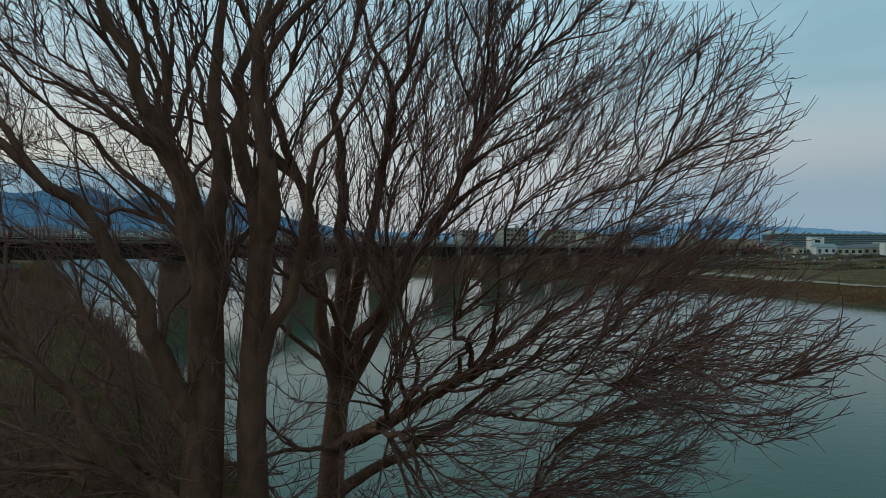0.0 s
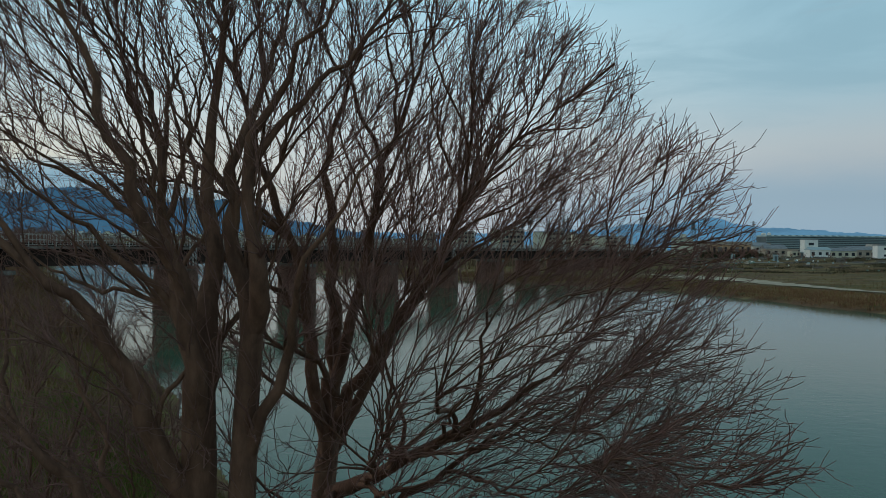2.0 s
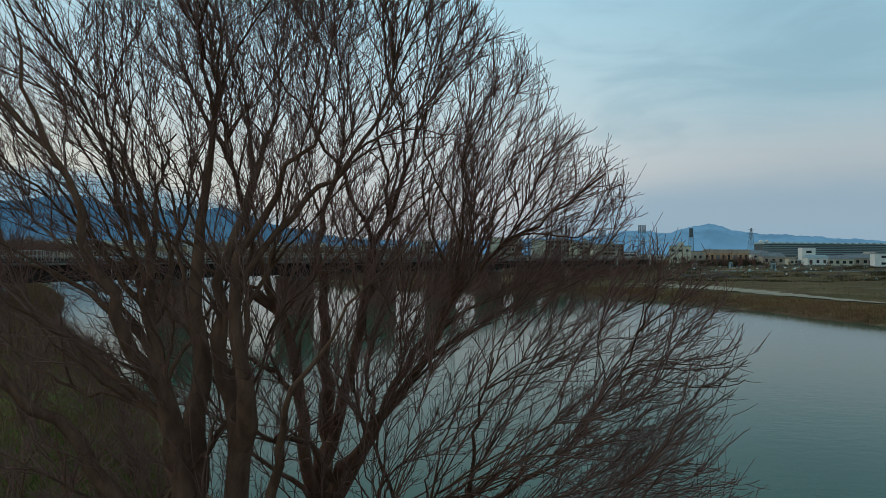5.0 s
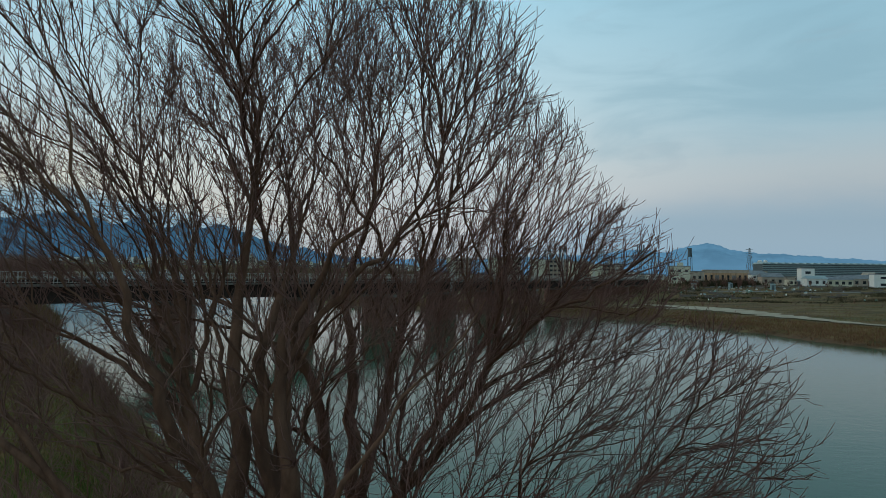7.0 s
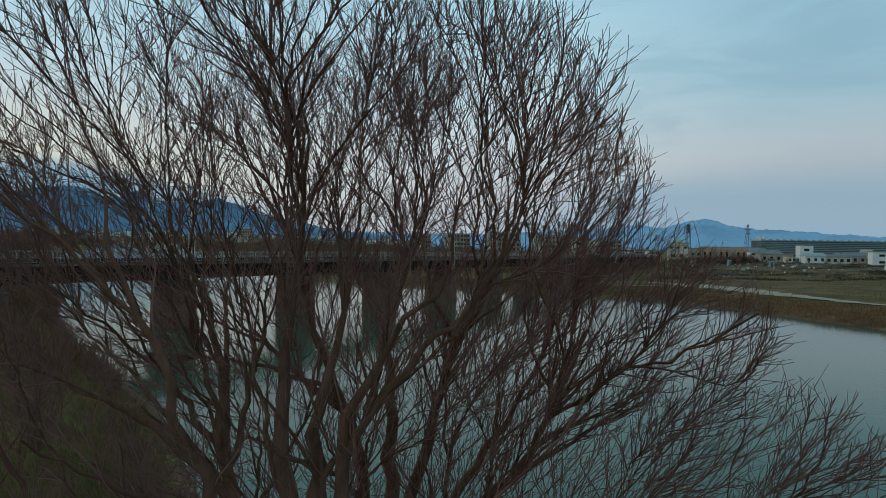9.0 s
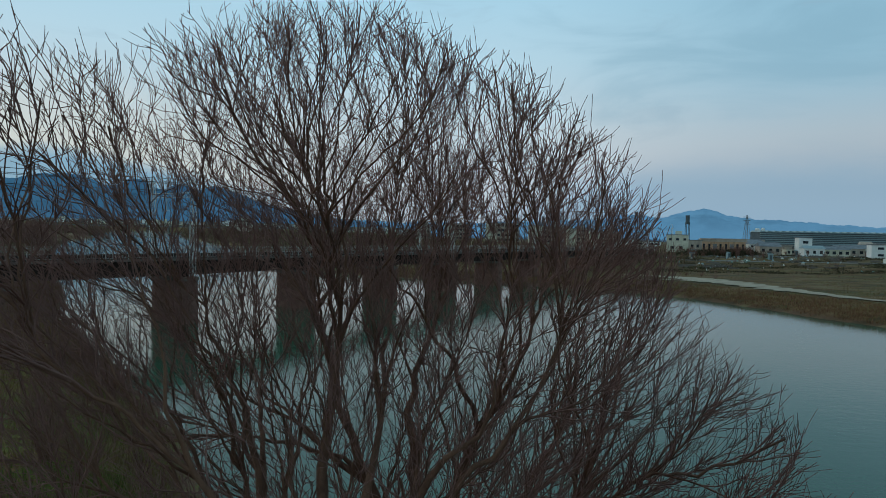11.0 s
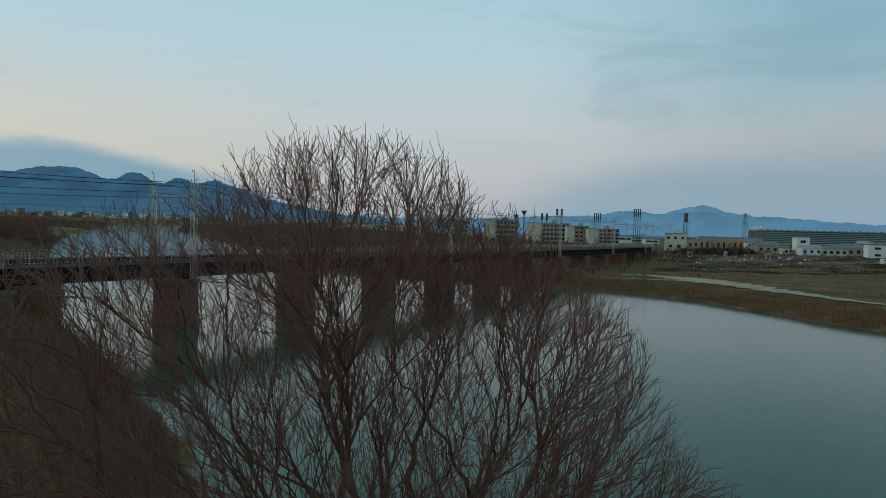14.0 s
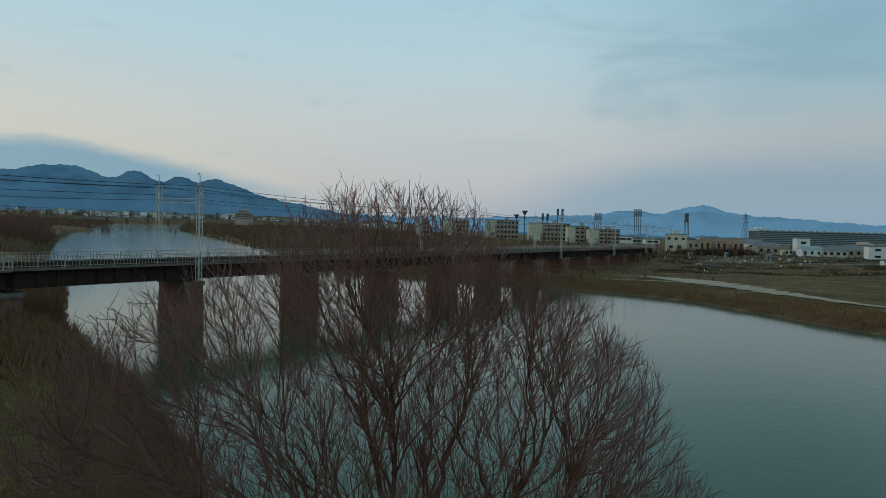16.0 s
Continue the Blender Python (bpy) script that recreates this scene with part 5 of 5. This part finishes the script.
def bush_stems(rng, n, high, wide, radius):
    rows = []
    for i in range(n):
        a = 6.283 * (i + rng.rand()) / n
        r = wide * rng.uniform(0.35, 1.0)
        h = high * rng.uniform(0.65, 1.0)
        rows.append((0.1 * math.cos(a), 0.1 * math.sin(a), -0.1, 0.38 * r * math.cos(a), 0.38 * r * math.sin(a), h * 0.55, r * math.cos(a), r * math.sin(a), h, radius))
    return rows


def scatter(name, kinds, spots, label, seed, lo=0.8, hi=1.2, group=""):
    """Copies of a few grown plants set down on the land."""
    rng = random.Random(seed)
    for i, (x, y) in enumerate(spots):
        k = kinds[i % len(kinds)]
        s = rng.uniform(lo, hi)
        z = max(float(land(x, y)), 0.05)
        ob = copy_thing(k, Matrix.Translation((x, y, z)) @ Matrix.Rotation(rng.uniform(0, 6.28), 4, "Z"))
        ob.scale = (s, s, s * rng.uniform(0.9, 1.1))
        tagged(ob, label, group=group or "bare trees")


def remove(ob):
    for o in (*ob.children_recursive, ob):
        bpy.data.objects.remove(o)


def build_plants():
    r = np.random.RandomState(17)
    bushes = [bare_tree("shrub", bush_stems(r, 13, 3.1, 1.9, 0.024), "bare brown twiggy shrub on the river bank", 40 + i, BUSH_SPEC, None, orders=2, thick=1.45, joined=True) for i in range(2)]
    spots = [(-3.2, 6.0), (-6.1, 9.0), (-5.2, 13.5), (-7.5, 17), (-9.5, 20.5), (-6.5, 10.5), (-12, 25), (-10.5, 16), (-14.5, 30), (-18.5, 36), (-14, 22), (-22, 42), (-27, 49), (-20, 32), (-31, 54), (-17, 27), (-36, 60), (-27, 41), (-41, 66), (-34, 50)]
    scatter("shrub", bushes, spots, "bare brown twiggy shrub on the grassy river bank", 5, 0.7, 1.25, "bank shrubs")
    far = [bare_tree("tree", bush_stems(r, 7, 11, 4.0, 0.16), "tall bare tree in the riverside wood", 60 + i, FAR_SPEC, None, orders=2, thick=9.0, joined=True) for i in range(3)]
    rng = random.Random(4)
    wood = []
    for _ in range(72):
        y = rng.uniform(225, 420)
        wood.append((-y * rng.uniform(0.60, 0.74), y))
    scatter("tree", far, wood, "tall bare brown tree in the riverside wood", 6, 0.7, 1.25, "riverside wood")
    scatter("tree", far, [(-289, 566), (-295, 572), (-284, 560), (-300, 580)], "bare tree on the point of the upstream bank", 7, 0.9, 1.2, "riverside wood")
    scatter("tree", far, [(-(0.60 + rng.uniform(0.005, 0.05)) * y, y) for y in (rng.uniform(330, 560) for _ in range(34))], "low bare scrub along the upstream bank", 11, 0.25, 0.45, "upstream scrub")
    scatter("tree", far, [(-y * rng.uniform(0.575, 0.72), y) for y in (rng.uniform(430, 1150) for _ in range(40))], "bare scrub on the distant river bank", 12, 0.5, 0.9, "upstream scrub")
    scatter("tree", far, [(-y * rng.uniform(0.03, 0.66), y) for y in (rng.uniform(1250, 1420) for _ in range(50))], "dark bare tree among the town houses", 13, 0.6, 1.1, "town trees")
    scatter("tree", far, [(y * rng.uniform(0.50, 0.72), y) for y in (rng.uniform(270, 290) for _ in range(16))], "dark bare garden tree among the riverside houses", 24, 0.22, 0.40, "garden trees")
    belt = [(rng.uniform(-60, 130), rng.uniform(300, 400)) for _ in range(42)]
    scatter("tree", far, belt, "bare brown tree in front of the apartment blocks", 8, 0.3, 0.62, "far bank trees")
    scatter("tree", far, [(rng.uniform(-260, -40), rng.uniform(560, 900)) for _ in range(40)], "bare brown tree on the distant flood plain", 9, 0.5, 0.9, "far bank trees")
    scrub = [bare_tree("shrub", bush_stems(r, 6, 11, 5.0, 0.16), "low dark brown scrub", 80 + i, {1: (0.6, 0.36, 0.6, 0.12), 2: (1, 0.4, 0.6, 0.2), 3: (1, 0.4, 0.6, 0.2)}, None, orders=1, thick=15.0, joined=True) for i in range(2)]
    spots = [(-y * rng.uniform(0.49, 0.74), y) for y in (rng.uniform(290, 640) for _ in range(120))]
    scatter("shrub", scrub, [q for q in spots if float(land(*q)) > 0.4], "low dark brown scrub along the upstream bank", 21, 0.25, 0.5, "upstream scrub")
    spots = [(rng.uniform(104, 130), rng.uniform(246, 262)) for _ in range(44)] + [(rng.uniform(84, 200), rng.uniform(232, 275)) for _ in range(32)]
    scatter("shrub", scrub, spots, "dark bare thicket below the factories", 22, 0.2, 0.38, "far bank scrub")
    scatter("shrub", scrub, [(rng.uniform(70, 150), rng.uniform(150, 225)) for _ in range(60)], "low brown bush on the flood plain", 23, 0.05, 0.13, "far bank scrub")
    low = [(rng.uniform(26, 72), rng.uniform(150, 215)) for _ in range(30)] + [(rng.uniform(8, 40), rng.uniform(140, 165)) for _ in range(18)]
    low += [(rng.uniform(112, 175), rng.uniform(236, 268)) for _ in range(34)]
    low = [(x, y) for x, y in low if float(land(x, y)) > 0.2]
    scatter("shrub", bushes, low, "bare brown scrub on the far bank by the bridge", 10, 0.35, 0.75, "far bank scrub")
    for k in bushes + far + scrub:
        remove(k)


build_plants()


# ---- small things on the far bank ----
def garden_shed(x, y, w, wall, roof, label, turn):
    s = thing("garden_shed", pose(*on_land(x, y), 0, 0, turn), label, "shed", "allotment sheds")
    part("wall", boxed(-w / 2, w / 2, 0, w * 0.8, -0.1, 1.9), wall, s)
    bm = bmesh.new()
    v = [bm.verts.new(p) for p in ((-w / 2 - 0.2, -0.2, 1.9), (w / 2 + 0.2, -0.2, 1.9), (w / 2 + 0.2, w * 0.8 + 0.2, 2.3), (-w / 2 - 0.2, w * 0.8 + 0.2, 2.3))]
    f = bm.faces.new(v)
    bmesh.ops.solidify(bm, geom=[f], thickness=0.08)
    part("roof", bm, roof, s)
    part("door", boxed(-0.4, 0.4, -0.04, -0.005, 0, 1.7), M_SHED_DARK, s)


def tarpaulin(x, y, w, material, label, seed):
    rng = random.Random(seed)
    bm = bmesh.new()
    bmesh.ops.create_icosphere(bm, subdivisions=2, radius=1.0)
    for v in bm.verts:
        n = noise.noise(v.co * 1.7 + Vector((seed, 0, 0)))
        v.co = Vector((v.co.x * w * (1 + 0.3 * n), v.co.y * w * 0.6, max(-0.1, v.co.z * 0.5 * (1 + 0.5 * n))))
    ob = part("tarpaulin", bm, material, None, "", True)
    ob.matrix_basis = pose(*on_land(x, y), 0, 0, rng.uniform(0, 90))
    tagged(ob, label, "tarpaulin", "allotment heaps")


M_TARP_GREEN = surface("green_tarp", (0.16, 0.27, 0.22), (0.24, 0.36, 0.30), 1.5, 0.6, 0.3)


def allotments():
    rng = random.Random(12)
    for i in range(6):
        garden_shed(rng.uniform(100, 165), rng.uniform(222, 256), rng.uniform(1.1, 1.7), rng.choice((M_STONE, M_TAN, M_SHED)), rng.choice((M_GREYROOF, M_STONE, M_SHED)), "small patched garden shed on the flood plain", rng.uniform(-30, 30))
    for i in range(130):
        kind = rng.choice((M_WHITE, M_STONE, M_TARP_GREEN, M_STONE, M_TAN, M_SHED))
        word = {M_WHITE: "white", M_TARP_GREEN: "green", M_TAN: "tan", M_STONE: "grey", M_SHED: "blue-grey"}[kind]
        x, y = (rng.gauss(118, 12), rng.gauss(234, 8)) if i % 2 else (rng.uniform(84, 170), rng.uniform(185, 250))
        tarpaulin(x, y, rng.uniform(0.15, 0.55) * (1.5 if i % 2 else 1), kind, word + " plastic sheet heaped over garden things", i)
    frame_mesh = mesh_of("rail", *simple_box(-1.6, 1.6, -0.05, 0.05, 0.0, 0.5), M_STONE)
    for i in range(60):
        x, y = rng.uniform(84, 175), rng.uniform(200, 252)
        g = thing("raised_bed", pose(*on_land(x, y), 0, 0, rng.uniform(-25, 25)), "low weathered timber raised bed on the flood plain", "raised bed", "allotment beds")
        placed("rail", frame_mesh, g)
        placed("rail", frame_mesh, g, Matrix.Translation((0, 1.2, 0)))


allotments()


def parked_van(x, y, turn):
    v = thing("van", pose(*on_land(x, y), 0, 0, turn), "small white van parked on the levee road", "van")
    bm = bmesh.new()
    prof = [(-1.7, 0.35), (1.7, 0.35), (1.7, 0.95), (1.25, 1.15), (0.85, 1.85), (-1.65, 1.9), (-1.7, 1.2)]
    a = [bm.verts.new((p, -0.74, q)) for p, q in prof]
    b = [bm.verts.new((p, 0.74, q)) for p, q in prof]
    bm.faces.new(a)
    bm.faces.new(b[::-1])
    for i in range(len(prof)):
        bm.faces.new((a[i - 1], b[i - 1], b[i], a[i]))
    bmesh.ops.recalc_face_normals(bm, faces=bm.faces)
    bmesh.ops.bevel(bm, geom=list(bm.edges), offset=0.06, segments=2, affect="EDGES")
    part("body", bm, M_WHITE, v)
    for x0, x1 in ((-1.5, -0.75), (-0.65, 0.1), (0.2, 0.8)):
        part("side_window", boxed(x0, x1, -0.765, -0.742, 1.2, 1.68), M_GLASS, v)
    for wx, wy in itertools.product((-1.1, 1.1), (-0.7, 0.7)):
        w = part("wheel", bar(bmesh.new(), (wx, wy - 0.09, 0.3), (wx, wy + 0.09, 0.3), 0.3, 16), M_SHED_DARK, v)
        part("rim", bar(bmesh.new(), (wx, wy - 0.1, 0.3), (wx, wy + 0.1, 0.3), 0.17, 12), M_MAST, w)


parked_van(150, 206, 15)
